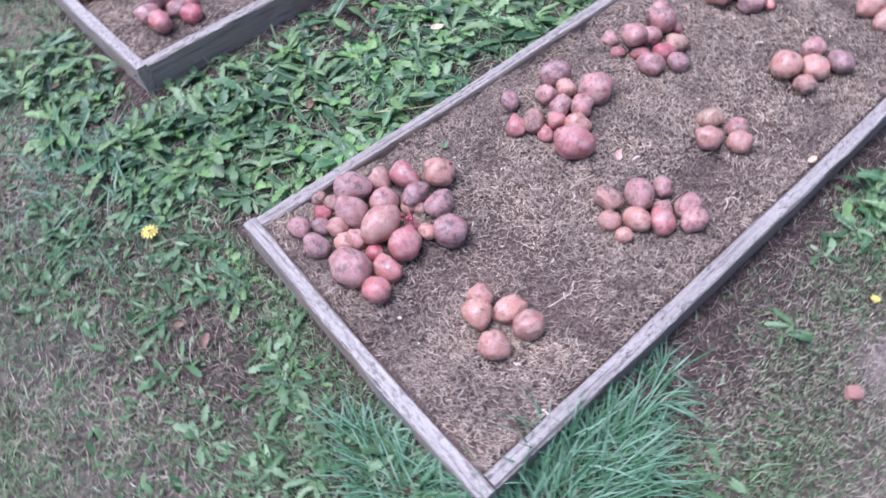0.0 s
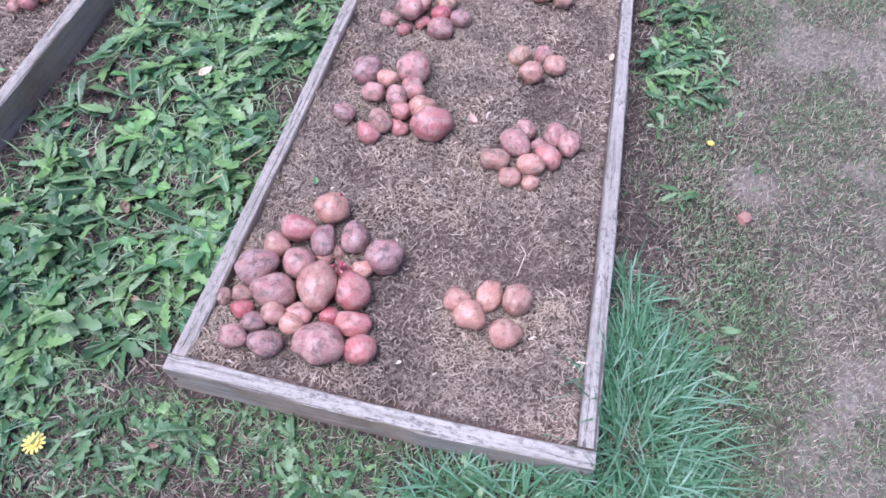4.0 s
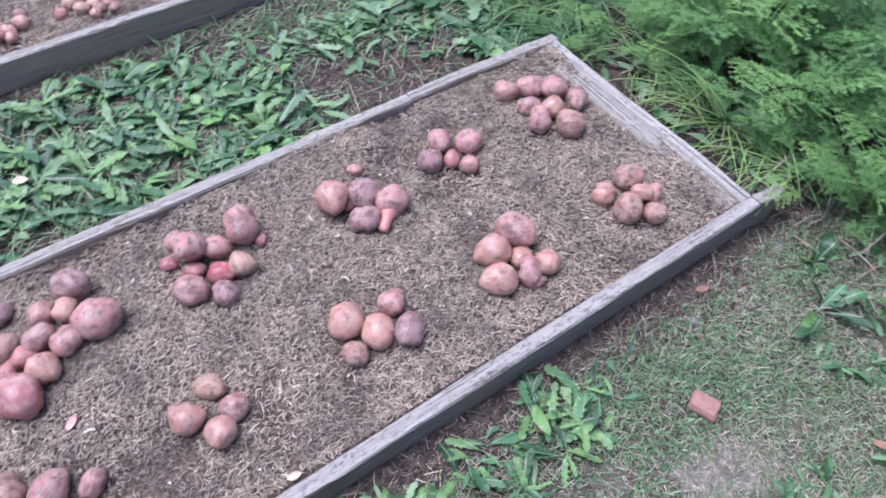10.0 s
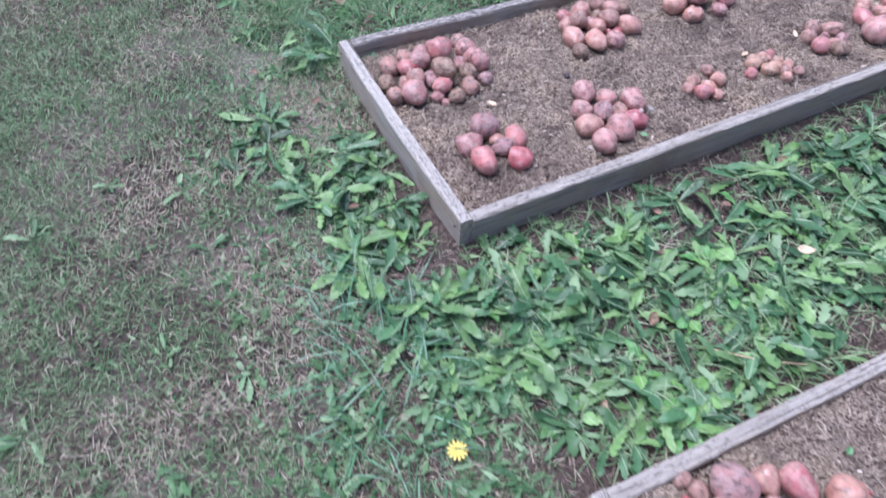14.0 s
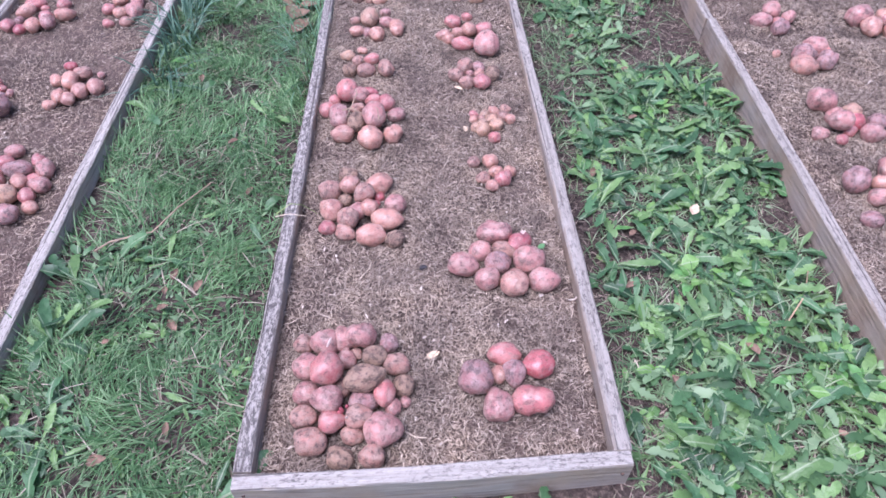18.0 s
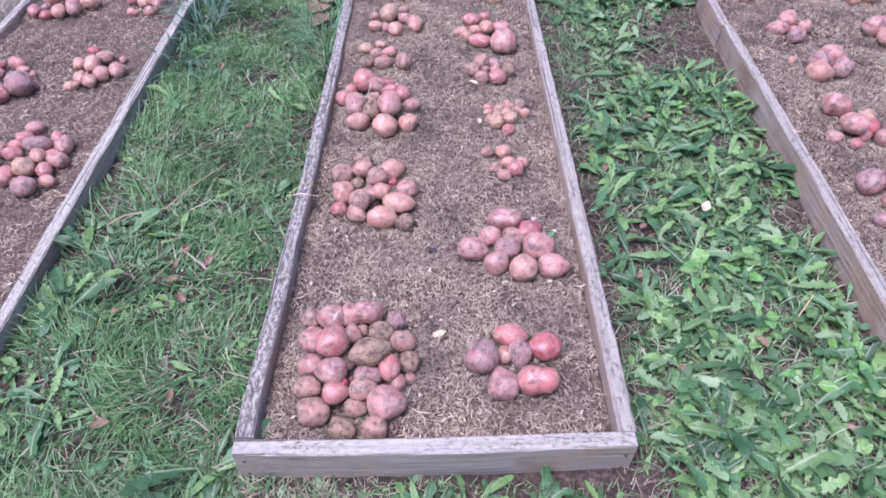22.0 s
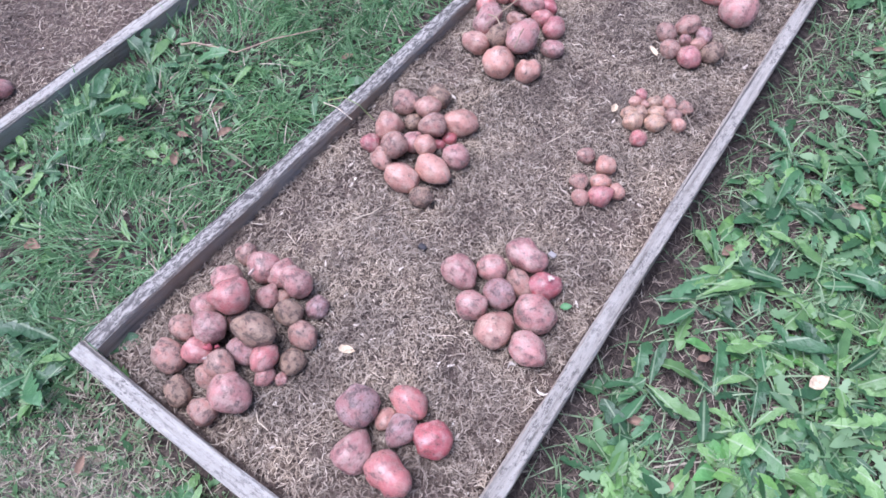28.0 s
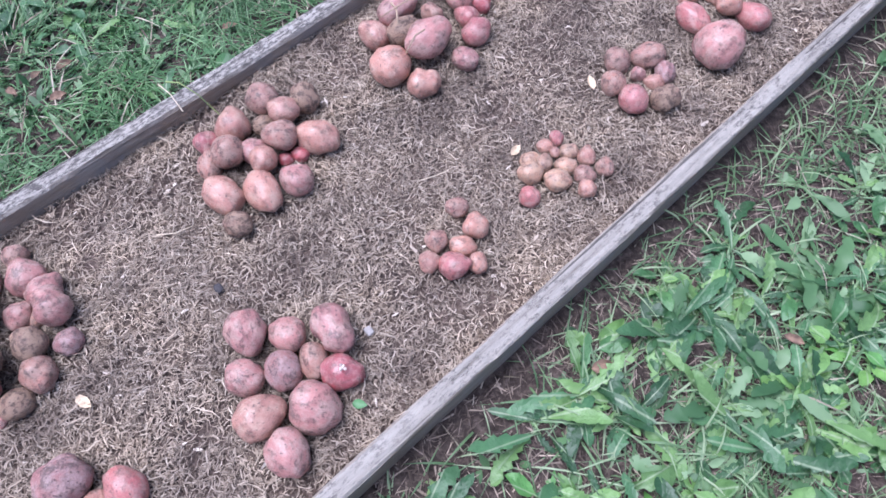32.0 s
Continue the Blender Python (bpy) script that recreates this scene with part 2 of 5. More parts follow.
def blade_mix(name, *stops, rough=0.6, through=0.2, by_object=False, patches=0.0):
    """Blades, needles and leaflets: one colour a piece, or a shift from object to object with a little from piece to piece."""
    m, n, l, b = material(name)
    tone = ramp(n, l, random_per_object(n) if by_object else random_per_piece(n), *stops)
    if by_object:
        tone = blend(n, l, 0.6, tone, ramp(n, l, random_per_piece(n), (0.0, (0.7, 0.7, 0.75)), (1.0, (1.25, 1.2, 1.2))), "MULTIPLY")
    if patches:
        place = n.new("ShaderNodeTexCoord").outputs["Object"]
        tone = blend(n, l, patches, tone, ramp(n, l, noise_node(n, l, place, patches * 9, 4, 0.6), (0.34, (0.50, 0.48, 0.50)), (0.50, (0.97, 0.97, 0.97)), (0.68, (1.25, 1.22, 1.15))), "MULTIPLY")
    l.new(tone, b.inputs["Base Color"])
    b.inputs["Roughness"].default_value = rough
    b.inputs["Specular IOR Level"].default_value = 0.3
    t, mix = n.new("ShaderNodeBsdfTranslucent"), n.new("ShaderNodeMixShader")
    l.new(tone, t.inputs["Color"])
    mix.inputs[0].default_value = through
    l.new(b.outputs[0], mix.inputs[1])
    l.new(t.outputs[0], mix.inputs[2])
    l.new(mix.outputs[0], n["Material Output"].inputs["Surface"])
    return m


def weathered_wood(name, pale, grey, dark, side, spotted=0.0):
    """Old board: silver-grey cracked top with black lichen, plainer browner sides."""
    m, n, l, b = material(name)
    v = coords(n, l, True)
    stretch = n.new("ShaderNodeMapping")
    stretch.inputs["Scale"].default_value = (4.5, 85.0, 85.0)
    l.new(v, stretch.inputs["Vector"])
    grain = noise_node(n, l, stretch.outputs[0], 1.0, 6, 0.68)
    top = ramp(n, l, grain, (0.29, dark), (0.43, grey), (0.66, pale))
    specks = n.new("ShaderNodeMapping")
    specks.inputs["Scale"].default_value = (55.0, 120.0, 120.0)
    l.new(v, specks.inputs["Vector"])
    lichen = ramp(n, l, noise_node(n, l, specks.outputs[0], 1.0, 6, 0.8), (0.50 - spotted * 0.06, (0.0,)), (0.60 - spotted * 0.05, (0.80 + spotted * 0.12,)))
    patches = ramp(n, l, noise_node(n, l, v, 5.0, 3), (0.36, (0.30 + spotted * 0.5,)), (0.60, (1.0,)))
    both = n.new("ShaderNodeMath")
    both.operation = "MULTIPLY"
    l.new(lichen, both.inputs[0])
    l.new(patches, both.inputs[1])
    top = blend(n, l, both.outputs[0], top, (0.06, 0.055, 0.05))
    split = n.new("ShaderNodeMapping")
    split.inputs["Scale"].default_value = (1.3, 120.0, 120.0)
    l.new(v, split.inputs["Vector"])
    cracks = ramp(n, l, noise_node(n, l, split.outputs[0], 1.0, 3, 0.5), (0.36, (0.8,)), (0.40, (0.0,)))
    top = blend(n, l, cracks, top, (0.05, 0.042, 0.036))
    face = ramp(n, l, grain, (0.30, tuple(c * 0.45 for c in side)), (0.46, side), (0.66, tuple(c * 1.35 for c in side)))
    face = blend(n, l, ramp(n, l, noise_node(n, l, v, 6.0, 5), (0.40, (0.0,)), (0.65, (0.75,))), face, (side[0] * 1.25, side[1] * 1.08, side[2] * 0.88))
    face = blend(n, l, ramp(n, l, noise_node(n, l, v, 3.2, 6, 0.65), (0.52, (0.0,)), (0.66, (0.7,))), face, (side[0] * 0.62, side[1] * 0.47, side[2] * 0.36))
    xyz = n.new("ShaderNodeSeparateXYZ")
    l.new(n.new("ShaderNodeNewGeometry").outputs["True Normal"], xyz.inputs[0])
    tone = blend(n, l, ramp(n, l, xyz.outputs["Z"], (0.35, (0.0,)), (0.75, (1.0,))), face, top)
    l.new(tone, b.inputs["Base Color"])
    b.inputs["Roughness"].default_value = 0.85
    bumped(n, l, b, grain, 0.9, 0.006)
    return m


WOOD = weathered_wood("grey_board", (0.445, 0.424, 0.366), (0.345, 0.327, 0.280), (0.125, 0.114, 0.095), (0.335, 0.314, 0.265))
# darker tones than the grey board, most of all on the side faces
WOOD_DARK_SIDED = weathered_wood("dark_sided_board", (0.395, 0.375, 0.325), (0.290, 0.272, 0.235), (0.105, 0.092, 0.078), (0.205, 0.188, 0.162))
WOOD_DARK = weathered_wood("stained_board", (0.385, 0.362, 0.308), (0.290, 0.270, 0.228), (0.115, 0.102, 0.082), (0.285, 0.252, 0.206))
WOOD_LICHEN = weathered_wood("lichen_board", (0.430, 0.408, 0.355), (0.325, 0.306, 0.264), (0.115, 0.103, 0.088), (0.300, 0.278, 0.234), 1.0)


def earth(name, low, mid, high, scale, sward=None):
    m, n, l, b = material(name)
    v = n.new("ShaderNodeTexCoord").outputs["Object"]
    broad = noise_node(n, l, v, scale, 5)
    fine = noise_node(n, l, v, scale * 28, 5, 0.7)
    tone = ramp(n, l, fine, (0.3, low), (0.5, mid), (0.72, high))
    tone = blend(n, l, 0.7, tone, ramp(n, l, broad, (0.35, (0.62, 0.62, 0.62)), (0.65, (1.2, 1.16, 1.12))), "MULTIPLY")
    if sward:
        # dusty worn earth, dark bare soil by the boards, green sward away from the beds
        wobble = n.new("ShaderNodeVectorMath")
        wobble.operation = "MULTIPLY_ADD"
        l.new(noise_node(n, l, v, 2.5, 5, 0.65), wobble.inputs[0])
        wobble.inputs[1].default_value = (0.9, 0.9, 0.0)
        l.new(v, wobble.inputs[2])
        away = n.new("ShaderNodeVectorMath")
        masks = []
        for word in ("worn", "bare"):
            a = n.new("ShaderNodeAttribute")
            a.attribute_name = word
            masks.append(a.outputs["Fac"])
        tone = blend(n, l, masks[0], tone, ramp(n, l, fine, (0.3, (0.104, 0.089, 0.074)), (0.5, (0.232, 0.202, 0.173)), (0.72, (0.395, 0.352, 0.310))))
        tone = blend(n, l, masks[1], tone, ramp(n, l, fine, (0.3, (0.022, 0.017, 0.014)), (0.5, (0.068, 0.052, 0.043)), (0.72, (0.170, 0.135, 0.112))))
        away.operation = "DISTANCE"
        l.new(wobble.outputs[0], away.inputs[0])
        away.inputs[1].default_value = (1.0, 1.55, 0.0)
        green = n.new("ShaderNodeMapRange")
        green.inputs["From Min"].default_value, green.inputs["From Max"].default_value = 2.0, 3.8
        green.inputs["To Max"].default_value = 0.7
        l.new(away.outputs["Value"], green.inputs["Value"])
        tone = blend(n, l, green.outputs[0], tone, ramp(n, l, fine, (0.35, sward), (0.65, tuple(c * 2.2 for c in sward))))
    l.new(tone, b.inputs["Base Color"])
    b.inputs["Roughness"].default_value = 0.95
    b.inputs["Specular IOR Level"].default_value = 0.2
    bumped(n, l, b, fine, 0.8, 0.012)
    return m


SOIL = earth("mulched_soil", (0.055, 0.042, 0.034), (0.145, 0.110, 0.090), (0.28, 0.22, 0.18), 5.0)
DIRT = earth("trodden_ground", (0.022, 0.018, 0.015), (0.062, 0.050, 0.041), (0.17, 0.138, 0.112), 2.2, (0.065, 0.082, 0.04))
CHIPS = blade_mix("straw_scrap", (0.0, (0.24, 0.18, 0.13)), (0.5, (0.48, 0.41, 0.32)), (1.0, (0.72, 0.66, 0.55)), rough=0.7, through=0.05)
MULCH = blade_mix("mulch_fibre", (0.0, (0.085, 0.062, 0.045)), (0.30, (0.232, 0.186, 0.138)), (0.70, (0.365, 0.302, 0.228)), (0.95, (0.455, 0.386, 0.296)), (1.0, (0.60, 0.525, 0.41)), rough=0.75, through=0.05, patches=0.8)
GRASS = blade_mix("green_grass", (0.0, (0.088, 0.168, 0.072)), (0.6, (0.170, 0.279, 0.121)), (1.0, (0.348, 0.437, 0.255)), rough=0.4, through=0.25)
LUSH = blade_mix("lush_grass", (0.0, (0.048, 0.128, 0.046)), (0.6, (0.120, 0.258, 0.094)), (1.0, (0.275, 0.425, 0.215)), rough=0.45, through=0.28, patches=0.5)
TUFT = blade_mix("tuft_grass", (0.0, (0.051, 0.145, 0.062)), (0.6, (0.115, 0.262, 0.131)), (1.0, (0.248, 0.407, 0.275)), rough=0.36, through=0.2)
LITTER = blade_mix("dead_litter", (0.0, (0.045, 0.034, 0.027)), (0.6, (0.115, 0.088, 0.068)), (0.9, (0.27, 0.22, 0.17)), (1.0, (0.46, 0.38, 0.29)), rough=0.8, through=0.05)
STRAW = blade_mix("dry_grass", (0.0, (0.17, 0.145, 0.095)), (0.6, (0.320, 0.282, 0.205)), (1.0, (0.50, 0.45, 0.345)), rough=0.75, through=0.1)
TOOTHED = leaf_green("toothed_leaf", (0.026, 0.076, 0.027), (0.205, 0.375, 0.118), gloss=0.36, through=0.20)
BROAD = leaf_green("broad_leaf", (0.030, 0.082, 0.026), (0.190, 0.370, 0.102), gloss=0.34, through=0.20)
BRIGHT = leaf_green("bright_leaf", (0.10, 0.26, 0.05), (0.20, 0.40, 0.10), gloss=0.4)
SMALL_LEAF = blade_mix("small_leaf", (0.0, (0.048, 0.118, 0.045)), (0.6, (0.118, 0.228, 0.092)), (1.0, (0.270, 0.395, 0.210)), rough=0.4, through=0.2)
FERNY = blade_mix("feathery_leaf", (0.0, (0.088, 0.190, 0.056)), (0.6, (0.175, 0.345, 0.108)), (0.93, (0.225, 0.405, 0.126)), (1.0, (0.300, 0.470, 0.135)), rough=0.42, through=0.35, by_object=True)
BLUE_GREEN = blade_mix("blue_green_leaf", (0.0, (0.055, 0.135, 0.085)), (1.0, (0.155, 0.275, 0.185)), rough=0.5, through=0.2)
STALK = plain("green_stalk", (0.25, 0.33, 0.11), 0.5, 0.2)
DRY_LEAF = plain("dry_leaf", (0.56, 0.44, 0.29), 0.7, 0.35, 90)
BROWN_LEAF = plain("brown_leaf", (0.21, 0.138, 0.092), 0.8, 0.5, 70)
YELLOW = plain("yellow_petal", (0.74, 0.62, 0.14), 0.6, 0.15)
BRICK_RED = plain("broken_brick", (0.31, 0.17, 0.13), 0.9, 0.2)
PEBBLE = plain("pale_pebble", (0.34, 0.32, 0.295), 0.8, 0.2)
CHAR = plain("charcoal", (0.035, 0.032, 0.034), 0.7, 0.3)
STONE = plain("grey_stone", (0.20, 0.185, 0.175), 0.9, 0.25)
SPROUT = plain("red_sprout", (0.36, 0.095, 0.105), 0.5, 0.3)
PALE_SPROUT = plain("pale_sprout", (0.62, 0.51, 0.44), 0.5, 0.15)

# ---- the beds: outer corners (x, y, top) front left, front right, back right, back left; soil height ----
BEDS = {
    "A": (((1.533, -0.045, 0.125), (2.418, -0.035, 0.12), (2.352, 2.415, 0.115), (1.512, 2.395, 0.115)), 0.10),
    "B": (((0.002, -0.030, 0.16), (0.830, 0.004, 0.16), (0.765, 2.36, 0.13), (-0.028, 2.31, 0.13)), 0.105),
    "C": (((-1.385, 0.0, 0.085), (-0.672, 0.0, 0.085), (-0.68, 2.32, 0.085), (-1.42, 2.23, 0.085)), 0.05),
    "D": (((-1.43, 2.29, 0.085), (-0.69, 2.40, 0.085), (-0.70, 3.9, 0.085), (-1.45, 3.9, 0.085)), 0.04),
}


def soil_height(bed, x, y):
    """Height of the bed's earth, lumpy, with soft hollows."""
    z = BEDS[bed][1]
    lumps = {"A": 0.055, "B": 0.015, "C": 0.016, "D": 0.02}[bed]
    return z + lumps * (fractal(np.asarray(x) * 5.0, np.asarray(y) * 5.0, ord(bed)) - 0.5) + 0.006 * (lattice(np.asarray(x) * 34, np.asarray(y) * 34, 5) - 0.5)


def inside(bed, u, v):
    """Place at the shares u across and v along a bed."""
    p = np.array(BEDS[bed][0])
    u, v = np.asarray(u)[..., None], np.asarray(v)[..., None]
    return (p[0] * (1 - u) + p[1] * u) * (1 - v) + (p[3] * (1 - u) + p[2] * u) * v


def in_any_bed(x, y, grow=0.0):
    hit = np.zeros(np.shape(x), bool)
    for corners, _ in BEDS.values():
        c = np.array(corners)
        left = c[0, 0] + (c[3, 0] - c[0, 0]) * (y - c[0, 1]) / (c[3, 1] - c[0, 1])
        right = c[1, 0] + (c[2, 0] - c[1, 0]) * (y - c[1, 1]) / (c[2, 1] - c[1, 1])
        hit |= (x > left - grow) & (x < right + grow) & (y > c[0, 1] - grow) & (y < c[2, 1] + grow)
    return hit


def ground_height(x, y):
    rise = np.interp(x, [-2.0, -0.7, -0.05, 0.85, 1.5, 2.42, 2.75], [0.01, 0.03, 0.07, 0.062, 0.02, 0.04, 0.0]) * np.interp(y, [-1.5, -0.4, 0.3, 2.5, 3.5], [0.3, 0.9, 1.0, 0.55, 0.2])
    return rise + 0.022 * (fractal(np.asarray(x) * 2.2, np.asarray(y) * 2.2, 3) - 0.5) + 0.008 * (lattice(np.asarray(x) * 17, np.asarray(y) * 17, 8) - 0.5)


def smooth(v, a, b):
    t = np.clip((np.asarray(v, float) - a) / (b - a), 0, 1)
    return t * t * (3 - 2 * t)


def worn(x, y):
    """Share of dusty, worn-out lawn: on the open side, and in patches before the beds."""
    x, y = np.asarray(x, float), np.asarray(y, float)
    n1, n2 = fractal(x * 3.3, y * 3.3, 21), fractal(x * 9.0, y * 9.0, 22)
    east = smooth(x + 0.5 * (n1 - 0.5), 2.60, 2.82) * (0.25 + 0.85 * smooth(n1 + 0.5 * (n2 - 0.5), 0.46, 0.66)) * (1 - 0.75 * smooth(y + 0.5 * (n2 - 0.5), 1.95, 2.3))
    front = smooth(-y, 0.08, 0.22) * smooth(n1 + 0.3 * (n2 - 0.5), 0.50, 0.66)
    corner = 0.55 * np.exp(-((x - 0.20) / 0.20) ** 2 - ((y + 0.19) / 0.085) ** 2) + np.exp(-((x + 0.10) / 0.19) ** 2 - ((y + 0.30) / 0.10) ** 2) * (0.5 + n2)
    west = smooth(-x, 1.45, 1.6) * (0.5 + 0.5 * n1)
    return np.clip(east + 0.20 * front + 0.65 * corner + west, 0, 1)


def bare_soil(x, y):
    """Share of dark bare earth: along the boards and in gaps between the weeds."""
    x, y = np.asarray(x, float), np.asarray(y, float)
    n2 = fractal(x * 7.0, y * 7.0, 23)
    by_a = np.exp(-((x - 2.45 + 0.027 * y) / (0.06 + 0.08 * (1 - smooth(y, 0.8, 1.1)))) ** 2) * smooth(y, 0.15, 0.35) * (1 - smooth(y, 2.1, 2.5)) * (0.35 + 1.1 * n2)
    in_path = smooth(x, 0.78, 0.86) * (1 - smooth(x, 1.5, 1.56)) * smooth(y, -0.3, -0.1)
    edge = in_path * np.maximum(np.exp(-((x - 0.85 + 0.033 * y) / 0.045) ** 2), np.exp(-((x - 1.50) / 0.035) ** 2)) * (1.3 * n2 - 0.3)
    back = in_path * np.exp(-((x - 1.38) / 0.16) ** 2 - ((y - 1.95) / 0.32) ** 2) * (0.5 + n2)
    gaps = in_path * smooth(fractal(x * 5.0, y * 5.0, 24), 0.64, 0.72)
    before_a = 0.9 * np.exp(-((x - 1.72) / 0.20) ** 2 - ((y + 0.27) / 0.12) ** 2) * (0.6 + n2)
    before_b = smooth(x, 0.4, 0.6) * (1 - smooth(x, 0.85, 1.0)) * np.exp(-((y + 0.06) / 0.05) ** 2) * (0.4 + n2)
    by_b = np.exp(-((x + 0.05) / 0.05) ** 2) * smooth(y, 0.0, 0.15) * (1 - smooth(y, 0.75, 1.0)) * (1.7 * n2 - 0.1)
    by_c = np.exp(-((x + 0.60) / 0.06) ** 2 - ((y - 0.85) / 0.20) ** 2) * (0.4 + n2)
    return np.clip(by_a + by_b + by_c + edge + back + gaps + before_a + before_b, 0, 1)


# ---- ground ----
far = np.array([-400.0, -120.0, -40.0, -14.0, -7.0])
gx = np.concatenate([far, np.arange(-4.0, -2.0, 0.1), np.arange(-2.0, 3.9, 0.03), np.arange(3.9, 5.5, 0.1), -far[::-1]])
gy = np.concatenate([far, np.arange(-4.0, -1.6, 0.1), np.arange(-1.6, 3.4, 0.03), np.arange(3.4, 6.0, 0.1), -far[::-1]])
X, Y = np.meshgrid(gx, gy, indexing="ij")
Z = ground_height(X, Y)
Z[np.abs(X) > 6.5] = 0
Z[np.abs(Y) > 6.5] = 0
nx, ny = X.shape
i = (np.arange(nx - 1)[:, None] * ny + np.arange(ny - 1)[None, :]).ravel()
GROUND = mesh_of("ground", np.stack([X, Y, Z], 2).reshape(-1, 3), np.stack([i, i + ny, i + ny + 1, i + 1], 1), True)
for name, mask in (("worn", worn(X, Y)), ("bare", bare_soil(X, Y))):
    GROUND.attributes.new(name, "FLOAT", "POINT").data.foreach_set("value", mask.astype(np.float32).ravel())
tagged(part("ground", GROUND, DIRT),
       "bare brown trodden garden ground under thin grass", "ground", kind="structure")


# ---- bed frames ----
def board(parent, a, b, thick, tall, wood=WOOD, seed=0, label=""):
    """A weathered plank on edge: its outer top edge runs from a to b, its body to the left of that way."""
    a, b = Vector(a), Vector(b)
    run = b - a
    length = run.length
    n = max(8, int(length / 0.02))
    # section, anticlockwise: outer bottom, inner bottom, inner top, outer top, with eased arrises
    e = 0.004
    sect = [(0, -tall), (thick, -tall), (thick, -e * 1.5), (thick - e, 0), (e, 0), (0, -e)]
    verts = []
    for i in range(n + 1):
        s = length * i / n
        bow = 0.005 * math.sin(math.pi * i / n * 1.3 + seed)
        for k, (p, q) in enumerate(sect):
            w = noise.noise((s * 9, seed * 3.1, k * 1.7)) * 0.0022
            d = noise.noise((s * 3, seed * 5.3, 9)) * 0.003
            nick = -0.009 * max(0, noise.noise((s * 26, seed, k * 2.3)) - 0.15) if k >= 2 else 0
            ragged = 0.012 * noise.noise((s * 6, seed * 2, 4)) if k < 2 else 0
            verts.append((s, p + w + bow, q + d + nick + ragged))
    m = len(sect)
    bm = bmesh.new()
    vs = [bm.verts.new(v) for v in verts]
    for i in range(n):
        for k in range(m):
            j = (k + 1) % m
            bm.faces.new((vs[i * m + k], vs[i * m + j], vs[(i + 1) * m + j], vs[(i + 1) * m + k]))
    bm.faces.new(vs[:m])
    bm.faces.new(vs[-m:])
    bmesh.ops.recalc_face_normals(bm, faces=bm.faces)
    ob = part("board", bm, wood, parent, label)
    x = run.normalized()
    y = Vector((0, 0, 1)).cross(x).normalized()
    ob.matrix_local = Matrix.Translation(a) @ Matrix((x, y, x.cross(y))).transposed().to_4x4()
    return ob


def nail(parent, place, turn):
    bm = bmesh.new()
    bmesh.ops.create_cone(bm, cap_ends=True, segments=8, radius1=0.0045, radius2=0.003, depth=0.003)
    ob = part("nail", bm, RUST, parent, "rusty nail head")
    ob.matrix_local = Matrix.Translation(place) @ turn
    return ob


RUST = plain("rusty_iron", (0.10, 0.06, 0.045), 0.8, 0.3)
T = 0.037


def bed_frame(bed, label, tall, side_tall, back_wood=WOOD, side_woods=(WOOD, WOOD)):
    fl, fr, br, bl = (Vector(p) for p in BEDS[bed][0])
    frame_ob = tagged(new("raised_bed"), label, "raised bed", "raised garden beds")
    across = (fr - fl).normalized()
    along = (bl - fl).normalized()
    board(frame_ob, fl, fr, T, tall, seed=ord(bed))
    board(frame_ob, fr + along * (T + 0.002), br, T, side_tall, side_woods[0], seed=ord(bed) + 1)
    board(frame_ob, br - across * (T + 0.002), bl + across * (T + 0.002), T, tall, back_wood, seed=ord(bed) + 2)
    start = fl + along * (T + 0.002)
    if bed == "A":
        joint = fl.lerp(bl, 0.785)
        board(frame_ob, bl, joint + along * 0.003, T, side_tall, side_woods[1], seed=77)
        board(frame_ob, joint + across * 0.006, start, T, side_tall, side_woods[1], seed=ord(bed) + 3)
    else:
        board(frame_ob, bl, start, T, side_tall, side_woods[1], seed=ord(bed) + 3)
    for p, q in ((fl, 1), (fr, -1)):
        for h in (0.03, 0.085):
            nail(frame_ob, p + across * 0.02 * q + Vector((0, -0.002, -h)), Matrix.Rotation(radians(90), 4, "X"))
    return frame_ob


frame_a = bed_frame("A", "low raised bed of weathered grey boards filled with mulched soil", 0.15, 0.15, WOOD, (WOOD_DARK_SIDED, WOOD_DARK))
board(frame_a, (2.35, 2.42, 0.115), (2.345, 2.515, 0.108), T, 0.14, WOOD_DARK_SIDED, seed=21)
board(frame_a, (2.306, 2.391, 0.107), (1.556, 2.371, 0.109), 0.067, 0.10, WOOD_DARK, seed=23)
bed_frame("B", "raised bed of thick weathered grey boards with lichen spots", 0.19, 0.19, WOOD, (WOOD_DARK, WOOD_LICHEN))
bed_frame("C", "low narrow raised bed of grey boards with ragged lower edge", 0.12, 0.12)
bed_frame("D", "empty raised bed of grey boards with bare soil", 0.12, 0.12)

# ---- soil and mulch in the beds ----
for bed in BEDS:
    us, vs = np.meshgrid(np.linspace(0.035, 0.965, 60), np.linspace(0.012, 0.988, 150), indexing="ij")
    P = inside(bed, us, vs)
    edge = np.minimum(np.minimum(us - 0.035, 0.965 - us) * 0.85, np.minimum(vs - 0.012, 0.988 - vs) * 2.4)
    P[..., 2] = soil_height(bed, P[..., 0], P[..., 1]) - 0.007 * np.exp(-edge / 0.01)
    n0, n1 = us.shape
    i = (np.arange(n0 - 1)[:, None] * n1 + np.arange(n1 - 1)[None, :]).ravel()
    tagged(part("soil", mesh_of("soil", P.reshape(-1, 3), np.stack([i, i + n1, i + n1 + 1, i + 1], 1), True), SOIL),
           "brown garden soil under dry plant mulch", "soil", kind="structure")

